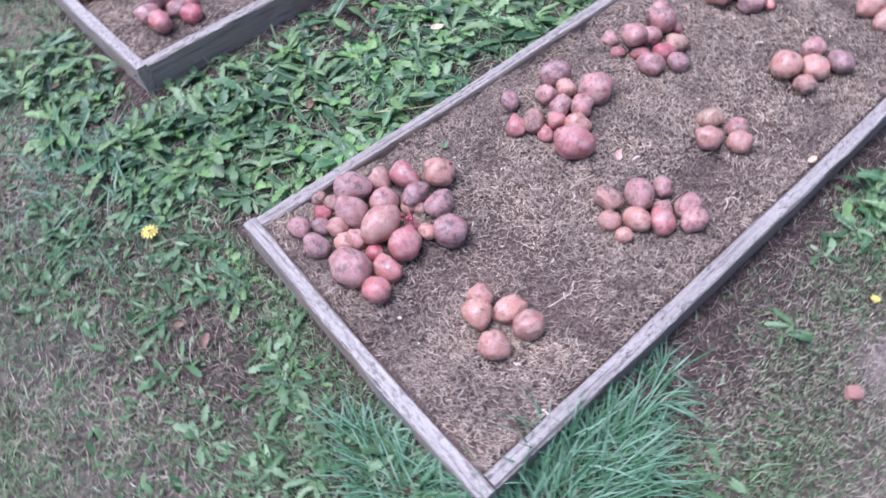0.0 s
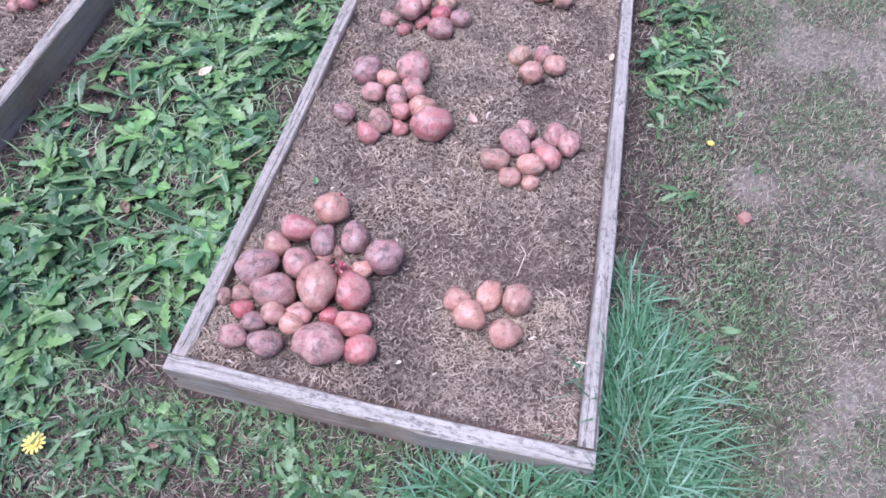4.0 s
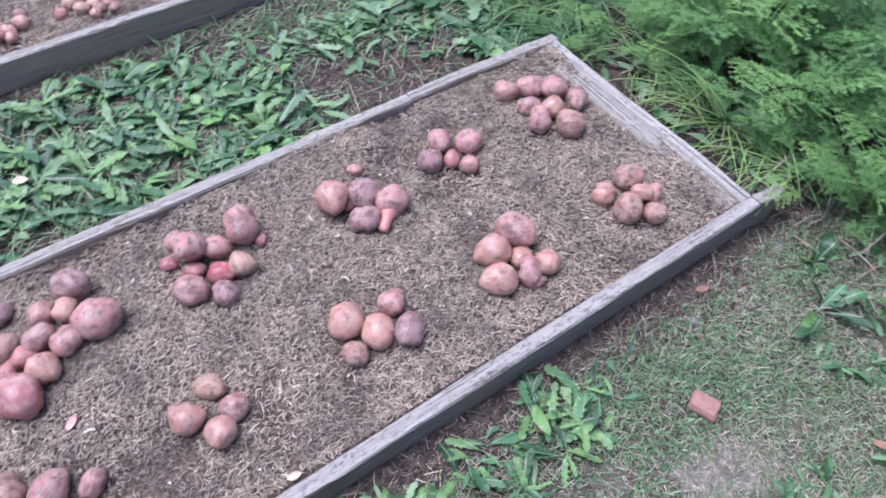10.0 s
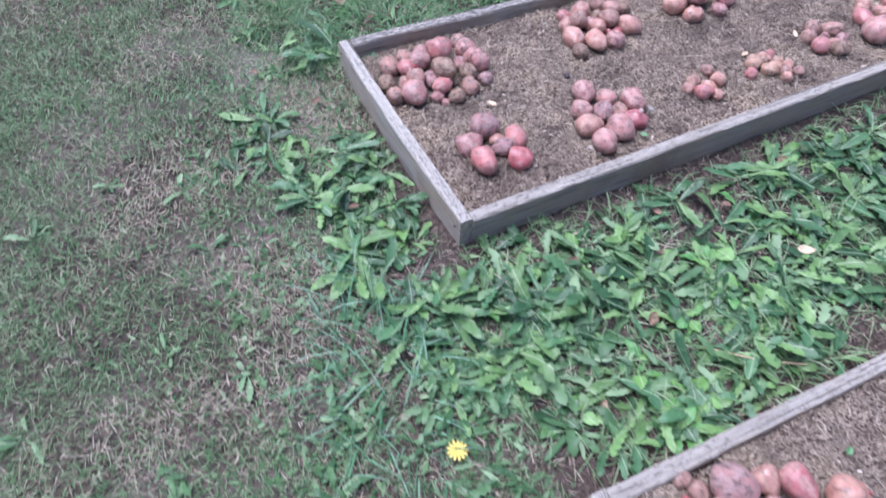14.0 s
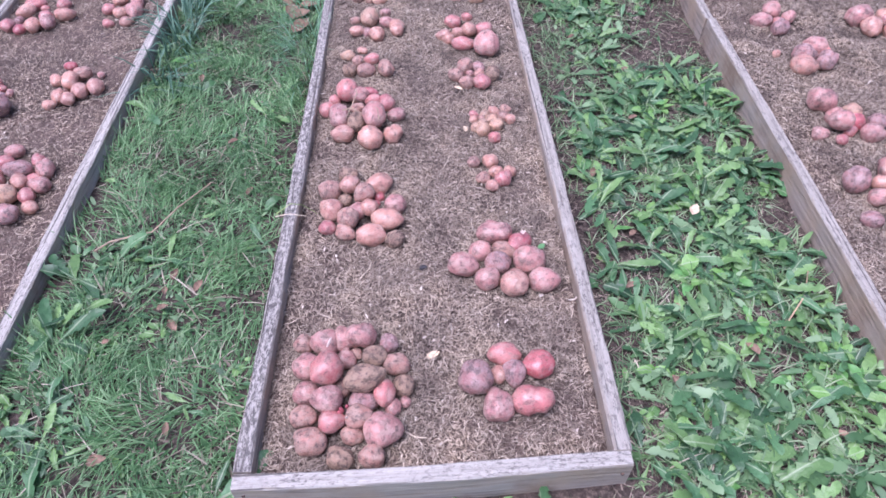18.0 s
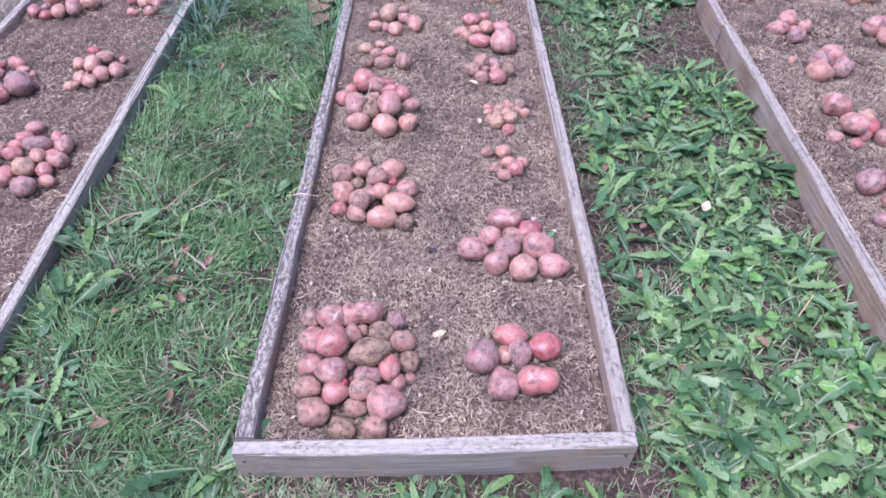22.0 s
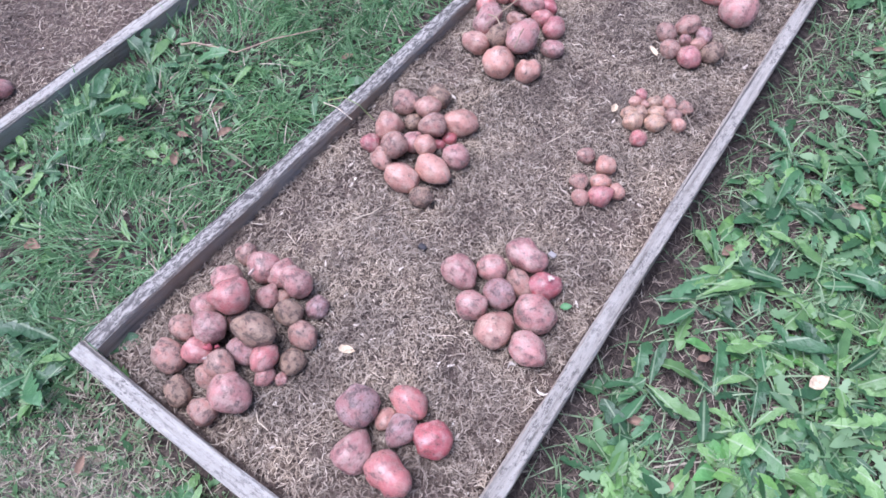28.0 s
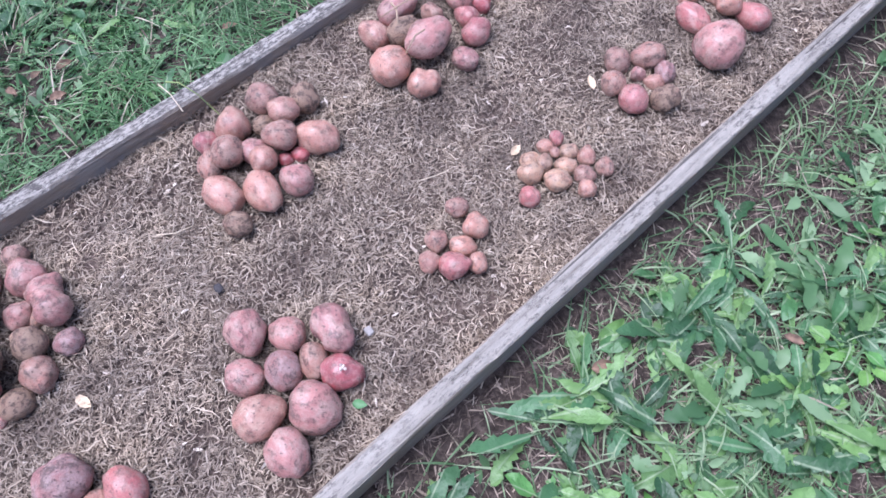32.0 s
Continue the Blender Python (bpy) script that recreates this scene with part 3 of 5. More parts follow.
def fibres(bed, P, lengths, half, material, words, name="mulch"):
    """Short curled dry fibres lying on a bed's earth."""
    n = len(P)
    L = np.where(rng.uniform(0, 1, n) < 0.05, rng.uniform(lengths[1], lengths[1] * 2.4, n), rng.uniform(*lengths, n))
    turn = rng.uniform(0, 2 * np.pi, n)
    d = np.stack([np.cos(turn), np.sin(turn), np.zeros(n)], 1)
    s = np.stack([-np.sin(turn), np.cos(turn), np.zeros(n)], 1)
    tt = np.linspace(-0.5, 0.5, 4)
    curl, hook = rng.normal(0, 0.30, n), rng.normal(0, 0.32, n)
    lift, tilt = rng.uniform(0, 0.7, n), rng.normal(0, 0.32, n)
    sway = tt[None, :] ** 2 * curl[:, None] * 2.4 + tt[None, :] ** 3 * hook[:, None] * 4
    mid = P[:, None, :] + d[:, None, :] * (tt[None, :] * L[:, None])[..., None] + s[:, None, :] * (sway * L[:, None])[..., None]
    mid[..., 2] = soil_height(bed, P[:, 0], P[:, 1])[:, None] + 0.0035 + ((0.25 - tt[None, :] ** 2) * lift[:, None] + tt[None, :] * tilt[:, None]) * L[:, None] + rng.uniform(0, 0.006, n)[:, None]
    wide = rng.uniform(*half, n)
    side = (s[:, None, :] + np.array([0, 0, 1.0]) * rng.normal(0, 0.4, n)[:, None, None]) * (wide[:, None] * np.array([0.5, 1, 0.9, 0.4])[None, :])[..., None]
    return tagged(part(name, ribbons(name, mid, side), material), words, "mulch", kind="stuff")


for bed, count in (("A", 96000), ("B", 94000), ("C", 27000), ("D", 5000)):
    u, v = rng.uniform(0.046, 0.954, count), rng.uniform(0.018, 0.982, count)
    if bed == "D":
        v *= 0.3
    P = inside(bed, u, v)
    bare = fractal(P[:, 0] * 6.5, P[:, 1] * 6.5, 50 + ord(bed))
    if bed == "A":
        bare = 1.00 - fractal(P[:, 0] * 5.0, P[:, 1] * 5.0, ord(bed)) + 0.12 * (bare - 0.5)
    keep = rng.uniform(0, 1, count) > np.clip((bare - (0.59 if bed == "A" else 0.57)) * 5, 0, 0.62 if bed == "A" else 0.45)
    fibres(bed, P[keep], (0.007, 0.021), (0.0006, 0.0013), MULCH, "matted dry brown plant fibres covering the bed")
    few = rng.uniform(0, 1, count) < 0.004
    fibres(bed, P[few], (0.006, 0.018), (0.0015, 0.0032), CHIPS, "pale flat scraps of straw and husk on the mulch", "straw_scraps")


# ---- potatoes ----
def potato_shape(seed):
    """A unit potato: round, oval, pear-shaped, waisted or knobbly, with shallow eyes."""
    r = random.Random(seed)
    bm = bmesh.new()
    bmesh.ops.create_icosphere(bm, subdivisions=3, radius=1.0)
    off = Vector((r.uniform(0, 50), r.uniform(0, 50), r.uniform(0, 50)))
    eyes = [Vector((r.gauss(0, 1), r.gauss(0, 1), r.gauss(0, 1) + 0.4)).normalized() for _ in range(8)]
    knob = Vector((r.uniform(0.5, 1), r.uniform(-0.8, 0.8), r.uniform(0.0, 0.7))).normalized()
    bend = r.uniform(-0.08, 0.08)
    taper = r.uniform(-0.09, 0.09) if seed % 4 else r.choice((-0.22, 0.22))
    waist = 0.20 if seed % 7 == 3 else 0.0
    for v in bm.verts:
        p = v.co.copy()
        k = 1 + 0.13 * noise.noise(p * 0.95 + off) + 0.10 * noise.noise(p * 1.9 + off) + 0.035 * noise.noise(p * 4.5 + off)
        for e in eyes:
            g = (p - e).length
            if g < 0.26:
                k -= 0.085 * (1 - g / 0.26) ** 1.5
            elif g < 0.40:
                k += 0.012
        if seed % 5 == 1:
            k += 0.20 * math.exp(-((p - knob).length / 0.36) ** 2)
        q = p * k
        q.y = q.y * (1 + taper * q.x) + bend * (q.x ** 2 - 0.5)
        q.z *= 1 + 0.6 * taper * q.x
        pinch = 1 - waist * math.exp(-((q.x - 0.15) / 0.30) ** 2)
        q.y, q.z = q.y * pinch, q.z * pinch
        v.co = q
    for f in bm.faces:
        f.smooth = True
    me = bpy.data.meshes.new("potato")
    bm.to_mesh(me)
    bm.free()
    me.materials.append(None)
    return me


SHAPES = [potato_shape(s) for s in range(22)]
pr = random.Random(3)
ALL = {}


def heap(key, groups):
    """One heap: by skin, potatoes as x, y, share of a layer up, length and width in mm, turn."""
    bed = key[0]
    made = []
    for skin, rows in groups.items():
        mat, words = SKINS[skin]
        for x, y, up, long, wide, turn in rows:
            ob = new("potato", SHAPES[pr.randrange(len(SHAPES))])
            ob.material_slots[0].link = "OBJECT"
            ob.material_slots[0].material = mat
            wide = max(wide, 0.78 * min(long, 72))
            long = min(long, 1.5 * wide)
            a, b = long / 1900, wide / 1900
            h = b * pr.uniform(0.90, 1.0)
            z = float(soil_height(bed, x, y)) + h * 0.86 + up * 0.05
            flip = pr.choice((0, 180))
            ob.matrix_world = pose(x, y, z, pr.uniform(-14, 14), pr.uniform(-9, 9), turn + flip) @ Matrix.Diagonal((a, b, h, 1))
            size = "large " if long > 85 else "small " if long < 48 and "small" not in words else ""
            where = ", lying on other potatoes" if up > 0.25 else ", lying on mulched soil"
            tagged(ob, size + words + where, "potato", "potatoes in heap " + str(len(ALL) + 1))
            made.append(ob)
    ALL[key] = made


heap("A1", {
    "o": [(1.744, 0.422, 0, 80, 73, 8), (1.762, 0.301, 0, 40, 31, 9), (1.856, 0.291, 0, 52, 43, 10), (1.652, 0.300, 0, 60, 57, 177), (1.780, 0.206, 0.2, 103, 85, 105), (1.708, 0.129, 0.3, 51, 49, 121), (1.750, 0.118, 0, 56, 47, 6)],
    "r": [(1.685, 0.356, 0, 84, 61, 9), (1.855, 0.223, 0, 83, 78, 130), (1.879, 0.152, 0, 79, 52, 10), (1.912, 0.096, 0, 70, 62, 10)],
    "d": [(1.751, 0.334, 0, 89, 53, 111), (1.817, 0.365, 0, 77, 63, 103), (1.897, 0.330, 0, 85, 83, 167), (1.635, 0.230, 0.2, 89, 77, 52), (1.671, 0.104, 0, 53, 43, 6), (1.715, 0.059, 0, 70, 57, 6)],
    "b": [(1.787, 0.321, 0, 33, 31, 4), (1.616, 0.172, 0, 48, 42, 3), (1.576, 0.153, 0, 41, 39, 121)],
    "p": [(1.712, 0.268, 0, 71, 69, 143), (1.691, 0.182, 0.1, 95, 76, 7), (1.756, 0.149, 0, 63, 48, 9), (1.823, 0.084, 0, 101, 87, 8), (1.650, 0.056, 0, 57, 51, 179)],
    "v": [(1.818, 0.272, 0, 37, 36, 92), (1.635, 0.130, 0, 47, 41, 3), (1.824, 0.157, 0, 42, 41, 42)],
})
heap("A2", {
    "o": [(2.082, 0.263, 0, 59, 54, 17), (2.150, 0.288, 0, 81, 56, 83), (2.211, 0.290, 0, 73, 63, 87), (2.120, 0.222, 0, 71, 62, 151), (2.202, 0.198, 0, 65, 62, 30)],
})
heap("A4", {
    "b": [(2.088, 0.676, 0, 76, 63, 8)],
    "p": [(2.129, 0.740, 0, 94, 65, 139), (2.146, 0.811, 0, 57, 44, 155), (2.190, 0.756, 0, 50, 49, 101), (2.226, 0.810, 0, 72, 47, 94), (2.263, 0.780, 0, 74, 57, 94)],
    "r": [(2.216, 0.720, 0, 69, 59, 148)],
    "o": [(2.179, 0.675, 0, 67, 59, 167), (2.134, 0.630, 0, 56, 51, 8), (2.186, 0.620, 0, 42, 39, 16)],
})
heap("A3", {
    "d": [(1.690, 0.897, 0, 81, 75, 61), (1.671, 0.738, 0, 61, 43, 148)],
    "p": [(1.812, 0.928, 0, 94, 88, 101), (1.727, 0.821, 0, 64, 61, 167), (1.829, 0.853, 0, 68, 64, 110), (1.796, 0.806, 0.4, 69, 50, 105)],
    "o": [(1.753, 0.871, 0.2, 59, 52, 151), (1.869, 0.796, 0, 70, 64, 24)],
    "r": [(1.818, 0.768, 0.3, 52, 49, 168), (1.912, 0.740, 0, 99, 88, 26), (1.752, 0.685, 0, 64, 44, 148), (1.822, 0.726, 0, 52, 34, 146)],
    "b": [(1.773, 0.730, 0, 78, 50, 135)],
})
heap("A6", {
    "y": [(2.083, 1.073, 0, 66, 52, 41)],
    "p": [(2.152, 1.096, 0, 57, 56, 150)],
    "o": [(2.126, 1.009, 0, 69, 63, 38), (2.188, 1.056, 0, 61, 60, 153)],
})
heap("A8", {
    "o": [(2.098, 1.381, 0, 82, 76, 129), (2.155, 1.430, 0, 83, 68, 154)],
    "p": [(2.110, 1.491, 0, 63, 60, 122)],
    "d": [(2.190, 1.488, 0, 78, 61, 151)],
    "b": [(2.171, 1.363, 0, 56, 53, 40)],
})
heap("A5", {
    "p": [(1.737, 1.287, 0, 95, 86, 169), (1.740, 1.158, 0.4, 75, 69, 3), (1.680, 1.135, 0, 54, 46, 169), (1.759, 1.216, 0, 66, 56, 49), (1.839, 1.121, 0, 78, 68, 40)],
    "r": [(1.780, 1.312, 0, 33, 29, 165), (1.782, 1.147, 0, 52, 41, 51), (1.737, 1.102, 0, 41, 36, 44)],
    "y": [(1.830, 1.248, 0, 65, 58, 46)],
    "v": [(1.825, 1.197, 0.1, 64, 52, 51)],
    "d": [(1.887, 1.185, 0, 61, 56, 3)],
})
heap("A7", {
    "o": [(1.767, 1.512, 0, 91, 78, 156), (1.702, 1.608, 0, 38, 31, 57)],
    "d": [(1.797, 1.587, 0.2, 81, 80, 149), (1.866, 1.554, 0, 80, 73, 54)],
    "p": [(1.855, 1.636, 0, 88, 81, 152)],
    "r": [(1.783, 1.550, 0, 44, 28, 153)],
})
heap("A9", {
    "p": [(1.728, 1.853, 0, 80, 61, 165), (1.783, 1.909, 0, 72, 70, 108), (1.845, 1.872, 0, 50, 50, 71)],
    "d": [(1.782, 1.792, 0, 66, 65, 167)],
    "r": [(1.799, 1.847, 0, 53, 39, 147)],
})
heap("A11", {
    "o": [(1.674, 2.111, 0, 68, 55, 55), (1.811, 2.167, 0.3, 60, 59, 97)],
    "p": [(1.708, 2.170, 0.2, 76, 66, 50), (1.749, 2.223, 0.2, 73, 69, 40), (1.768, 2.123, 0, 60, 56, 79), (1.832, 2.110, 0, 76, 67, 144)],
    "b": [(1.806, 2.258, 0, 86, 60, 142), (1.883, 2.178, 0, 77, 73, 54)],
})
heap("A10", {
    "p": [(2.102, 1.837, 0, 99, 82, 21), (2.210, 1.797, 0.2, 72, 54, 142), (2.230, 1.796, 0, 47, 41, 62)],
    "o": [(2.117, 1.754, 0, 86, 75, 75), (2.190, 1.721, 0, 85, 72, 67), (2.160, 1.808, 0, 58, 50, 140), (2.210, 1.849, 0, 62, 59, 141)],
})
heap("A12", {
    "b": [(2.114, 2.176, 0, 71, 70, 93), (2.191, 2.108, 0, 77, 67, 133), (2.233, 2.158, 0, 61, 56, 126)],
    "o": [(2.121, 2.092, 0, 61, 60, 118), (2.173, 2.167, 0.3, 55, 51, 65), (2.181, 2.200, 0, 58, 47, 135)],
})
heap("B1", {
    "b": [(0.099, 0.344, 0, 46, 44, 132), (0.229, 0.319, 0, 29, 28, 135), (0.328, 0.280, 0, 63, 52, 167), (0.125, 0.146, 0, 59, 51, 174), (0.252, 0.134, 0.4, 63, 52, 178), (0.237, 0.104, 0, 53, 45, 177), (0.147, 0.086, 0, 70, 62, 15), (0.282, 0.051, 0, 56, 53, 5), (0.200, 0.221, 0, 50, 43, 101)],
    "p": [(0.151, 0.343, 0, 71, 62, 178), (0.195, 0.358, 0, 64, 58, 101), (0.239, 0.355, 0.2, 71, 64, 179), (0.117, 0.276, 0, 64, 61, 15), (0.207, 0.300, 0, 51, 47, 103), (0.124, 0.206, 0, 62, 55, 174), (0.174, 0.175, 0.5, 71, 61, 176), (0.322, 0.173, 0, 46, 35, 95), (0.350, 0.188, 0, 26, 25, 123), (0.306, 0.106, 0, 79, 74, 12)],
    "d": [(0.307, 0.343, 0, 49, 45, 96), (0.255, 0.182, 0, 62, 54, 178)],
    "B": [(0.277, 0.295, 0.3, 59, 54, 178), (0.259, 0.224, 0.6, 94, 63, 8), (0.346, 0.227, 0, 53, 50, 68), (0.214, 0.048, 0, 59, 50, 175)],
    "r": [(0.169, 0.247, 0.6, 78, 71, 52), (0.305, 0.197, 0.3, 61, 45, 95), (0.192, 0.127, 0.3, 60, 50, 11)],
})
heap("B2", {
    "d": [(0.514, 0.235, 0, 79, 77, 63), (0.605, 0.248, 0, 68, 41, 86)],
    "r": [(0.582, 0.301, 0, 73, 58, 4), (0.639, 0.174, 0, 95, 72, 174)],
    "o": [(0.569, 0.249, 0, 45, 38, 84)],
    "v": [(0.663, 0.271, 0, 72, 65, 11)],
    "p": [(0.560, 0.166, 0, 81, 67, 99)],
})
heap("B3", {
    "b": [(0.113, 0.879, 0, 67, 63, 179), (0.177, 0.756, 0.3, 62, 62, 61), (0.172, 0.715, 0, 60, 42, 148), (0.215, 0.851, 0.4, 67, 54, 50)],
    "B": [(0.165, 0.943, 0, 63, 62, 158), (0.161, 0.847, 0, 42, 39, 98), (0.310, 0.686, 0, 51, 49, 71)],
    "o": [(0.172, 0.891, 0.4, 61, 55, 53), (0.124, 0.800, 0, 69, 64, 142), (0.256, 0.909, 0, 86, 66, 36), (0.236, 0.798, 0.3, 50, 49, 122), (0.244, 0.699, 0, 82, 64, 22), (0.286, 0.759, 0, 120, 63, 177)],
    "r": [(0.118, 0.738, 0, 47, 46, 158)],
    "p": [(0.201, 0.798, 0, 54, 53, 96), (0.309, 0.823, 0, 61, 60, 38)],
    "v": [(0.249, 0.835, 0, 30, 25, 49), (0.258, 0.864, 0, 33, 32, 77)],
})
heap("B4", {
    "p": [(0.496, 0.582, 0, 80, 65, 161), (0.543, 0.635, 0, 64, 59, 39), (0.588, 0.699, 0, 94, 70, 171), (0.559, 0.537, 0, 66, 60, 22), (0.676, 0.595, 0, 88, 80, 33), (0.706, 0.521, 0, 81, 66, 1)],
    "d": [(0.590, 0.593, 0, 70, 59, 153)],
    "b": [(0.609, 0.641, 0, 64, 47, 156)],
    "v": [(0.657, 0.665, 0, 71, 60, 44)],
    "o": [(0.630, 0.522, 0, 79, 70, 88)],
})
heap("B5", {
    "b": [(0.545, 1.015, 0, 42, 39, 49), (0.572, 0.942, 0, 43, 40, 141)],
    "o": [(0.596, 1.016, 0, 50, 46, 137), (0.611, 0.972, 0, 49, 38, 49), (0.598, 0.904, 0, 40, 39, 137), (0.654, 0.970, 0, 38, 35, 136)],
    "r": [(0.634, 0.934, 0, 57, 47, 49)],
})
heap("B6", {
    "o": [(0.556, 1.233, 0, 31, 27, 48), (0.581, 1.235, 0.2, 23, 19, 136), (0.625, 1.278, 0, 39, 34, 135), (0.677, 1.225, 0, 36, 34, 147)],
    "r": [(0.558, 1.263, 0, 34, 24, 136), (0.619, 1.131, 0, 40, 38, 164)],
    "y": [(0.595, 1.260, 0, 37, 35, 52), (0.563, 1.188, 0, 39, 37, 74), (0.586, 1.200, 0.2, 40, 30, 136), (0.615, 1.231, 0, 43, 36, 49), (0.583, 1.167, 0, 47, 42, 49), (0.628, 1.195, 0, 51, 44, 49)],
    "b": [(0.665, 1.287, 0, 39, 34, 134), (0.654, 1.242, 0, 42, 38, 49)],
})
heap("B8", {
    "b": [(0.505, 1.491, 0, 56, 51, 131), (0.539, 1.550, 0, 70, 53, 66), (0.539, 1.441, 0, 52, 49, 156)],
    "p": [(0.554, 1.501, 0, 32, 31, 142)],
    "d": [(0.588, 1.546, 0, 52, 38, 135)],
    "o": [(0.589, 1.516, 0, 43, 28, 47)],
    "r": [(0.594, 1.443, 0, 63, 55, 138)],
    "B": [(0.635, 1.490, 0, 59, 56, 77)],
})
heap("B12", {
    "r": [(0.502, 1.851, 0, 66, 49, 2), (0.558, 1.895, 0, 43, 38, 2), (0.535, 1.691, 0, 86, 48, 176), (0.615, 1.788, 0, 79, 41, 2)],
    "o": [(0.464, 1.763, 0, 56, 33, 3), (0.485, 1.736, 0, 46, 43, 29), (0.524, 1.781, 0, 56, 37, 1), (0.562, 1.764, 0.3, 55, 54, 75)],
    "p": [(0.623, 1.659, 0, 99, 96, 126)],
})
heap("B13", {
    "r": [(0.550, 2.138, 0, 61, 34, 3)],
    "o": [(0.522, 2.066, 0, 50, 28, 3)],
    "p": [(0.619, 2.123, 0, 51, 30, 0)],
    "y": [(0.602, 2.038, 0, 65, 37, 1)],
})
heap("B11", {
    "b": [(0.107, 2.202, 0, 52, 32, 10), (0.167, 2.139, 0, 56, 39, 10), (0.118, 2.065, 0, 60, 37, 10)],
    "p": [(0.140, 2.246, 0, 44, 25, 9), (0.211, 2.243, 0, 52, 33, 8), (0.218, 2.138, 0.3, 51, 44, 13)],
    "o": [(0.270, 2.175, 0, 52, 30, 7), (0.162, 2.054, 0, 33, 32, 70), (0.219, 2.084, 0.3, 50, 32, 8), (0.202, 2.049, 0, 55, 31, 8)],
})
heap("B10", {
    "b": [(0.114, 1.883, 0, 43, 27, 10)],
    "y": [(0.171, 1.887, 0, 112, 67, 94)],
    "p": [(0.232, 1.947, 0, 44, 25, 7), (0.240, 1.865, 0, 57, 32, 7), (0.167, 1.800, 0, 48, 28, 94)],
    "o": [(0.281, 1.816, 0, 114, 61, 93), (0.128, 1.798, 0, 56, 36, 9), (0.207, 1.775, 0, 70, 56, 91)],
})
heap("B9", {
    "y": [(0.108, 1.621, 0, 53, 37, 10)],
    "o": [(0.157, 1.668, 0, 40, 21, 162)],
    "b": [(0.147, 1.589, 0, 44, 42, 54), (0.180, 1.516, 0, 65, 36, 7), (0.251, 1.526, 0, 77, 57, 101)],
    "r": [(0.197, 1.598, 0, 58, 43, 9)],
    "B": [(0.121, 1.523, 0, 53, 51, 13)],
})
heap("B7", {
    "r": [(0.129, 1.363, 0.3, 80, 74, 89), (0.083, 1.343, 0, 41, 40, 56), (0.066, 1.285, 0, 54, 52, 126), (0.262, 1.318, 0, 64, 53, 92), (0.219, 1.327, 0.2, 57, 31, 6)],
    "v": [(0.197, 1.380, 0, 58, 35, 7)],
    "p": [(0.108, 1.230, 0.2, 107, 67, 97), (0.228, 1.220, 0.4, 99, 75, 94), (0.298, 1.255, 0, 60, 40, 5), (0.165, 1.349, 0.2, 74, 55, 9), (0.142, 1.191, 0, 43, 32, 8)],
    "b": [(0.169, 1.274, 0.3, 52, 42, 9)],
    "B": [(0.169, 1.198, 0.3, 73, 47, 96)],
    "o": [(0.127, 1.150, 0, 74, 39, 7), (0.218, 1.122, 0, 81, 78, 95), (0.291, 1.150, 0, 65, 62, 54)],
})
heap("C1", {
    "p": [(-0.962, 1.162, 0, 61, 32, 18), (-0.826, 1.065, 0, 78, 48, 114), (-0.817, 0.991, 0, 69, 48, 172)],
    "r": [(-0.977, 1.114, 0, 58, 46, 16), (-0.989, 1.077, 0, 54, 42, 13), (-0.864, 1.111, 0, 53, 42, 115), (-0.975, 1.026, 0, 62, 38, 8), (-0.848, 1.020, 0, 51, 44, 4), (-0.839, 0.947, 0, 60, 46, 118), (-0.950, 0.914, 0, 101, 53, 121)],
    "o": [(-1.030, 1.041, 0, 62, 39, 118), (-0.878, 0.999, 0.2, 58, 49, 120), (-0.810, 0.898, 0, 47, 43, 161)],
    "d": [(-0.902, 1.057, 0.2, 86, 53, 12), (-1.018, 0.955, 0, 102, 54, 118), (-0.865, 0.861, 0, 75, 65, 171)],
    "y": [(-0.895, 0.939, 0.2, 67, 63, 8)],
})
heap("C3", {
    "r": [(-1.317, 1.537, 0, 85, 49, 114), (-1.209, 1.564, 0, 76, 40, 153), (-1.177, 1.536, 0, 46, 24, 20), (-1.236, 1.470, 0.3, 52, 32, 33), (-1.282, 1.465, 0, 63, 37, 115), (-1.176, 1.354, 0, 91, 61, 114), (-1.256, 1.392, 0, 50, 36, 114)],
    "v": [(-1.277, 1.550, 0, 50, 32, 35)],
    "p": [(-1.132, 1.511, 0, 35, 29, 106)],
    "d": [(-1.120, 1.403, 0, 104, 87, 125)],
    "o": [(-1.228, 1.335, 0, 36, 30, 35)],
})
heap("C2", {
    "v": [(-0.964, 1.674, 0, 46, 25, 23)],
    "o": [(-0.983, 1.580, 0, 56, 36, 109), (-0.917, 1.554, 0.2, 88, 54, 109), (-0.866, 1.500, 0, 71, 48, 108), (-0.814, 1.519, 0, 71, 50, 98), (-0.930, 1.462, 0, 60, 47, 108), (-0.894, 1.454, 0, 59, 47, 107), (-0.947, 1.419, 0, 46, 27, 25)],
    "b": [(-0.892, 1.614, 0, 62, 37, 25)],
    "p": [(-0.830, 1.616, 0, 34, 27, 103), (-0.929, 1.530, 0, 24, 15, 28)],
})
heap("C4", {
    "r": [(-1.274, 2.138, 0, 83, 44, 23), (-1.155, 2.142, 0, 58, 44, 49), (-1.233, 2.124, 0, 36, 22, 40), (-1.327, 1.973, 0, 67, 47, 105), (-1.194, 2.038, 0, 57, 46, 57)],
    "o": [(-1.294, 2.083, 0, 78, 47, 38), (-1.218, 1.966, 0, 81, 48, 108), (-1.115, 2.047, 0, 79, 47, 34)],
    "d": [(-1.297, 2.012, 0, 43, 36, 71)],
    "v": [(-1.265, 1.941, 0, 50, 40, 55)],
    "p": [(-1.163, 1.984, 0, 88, 53, 107)],
})
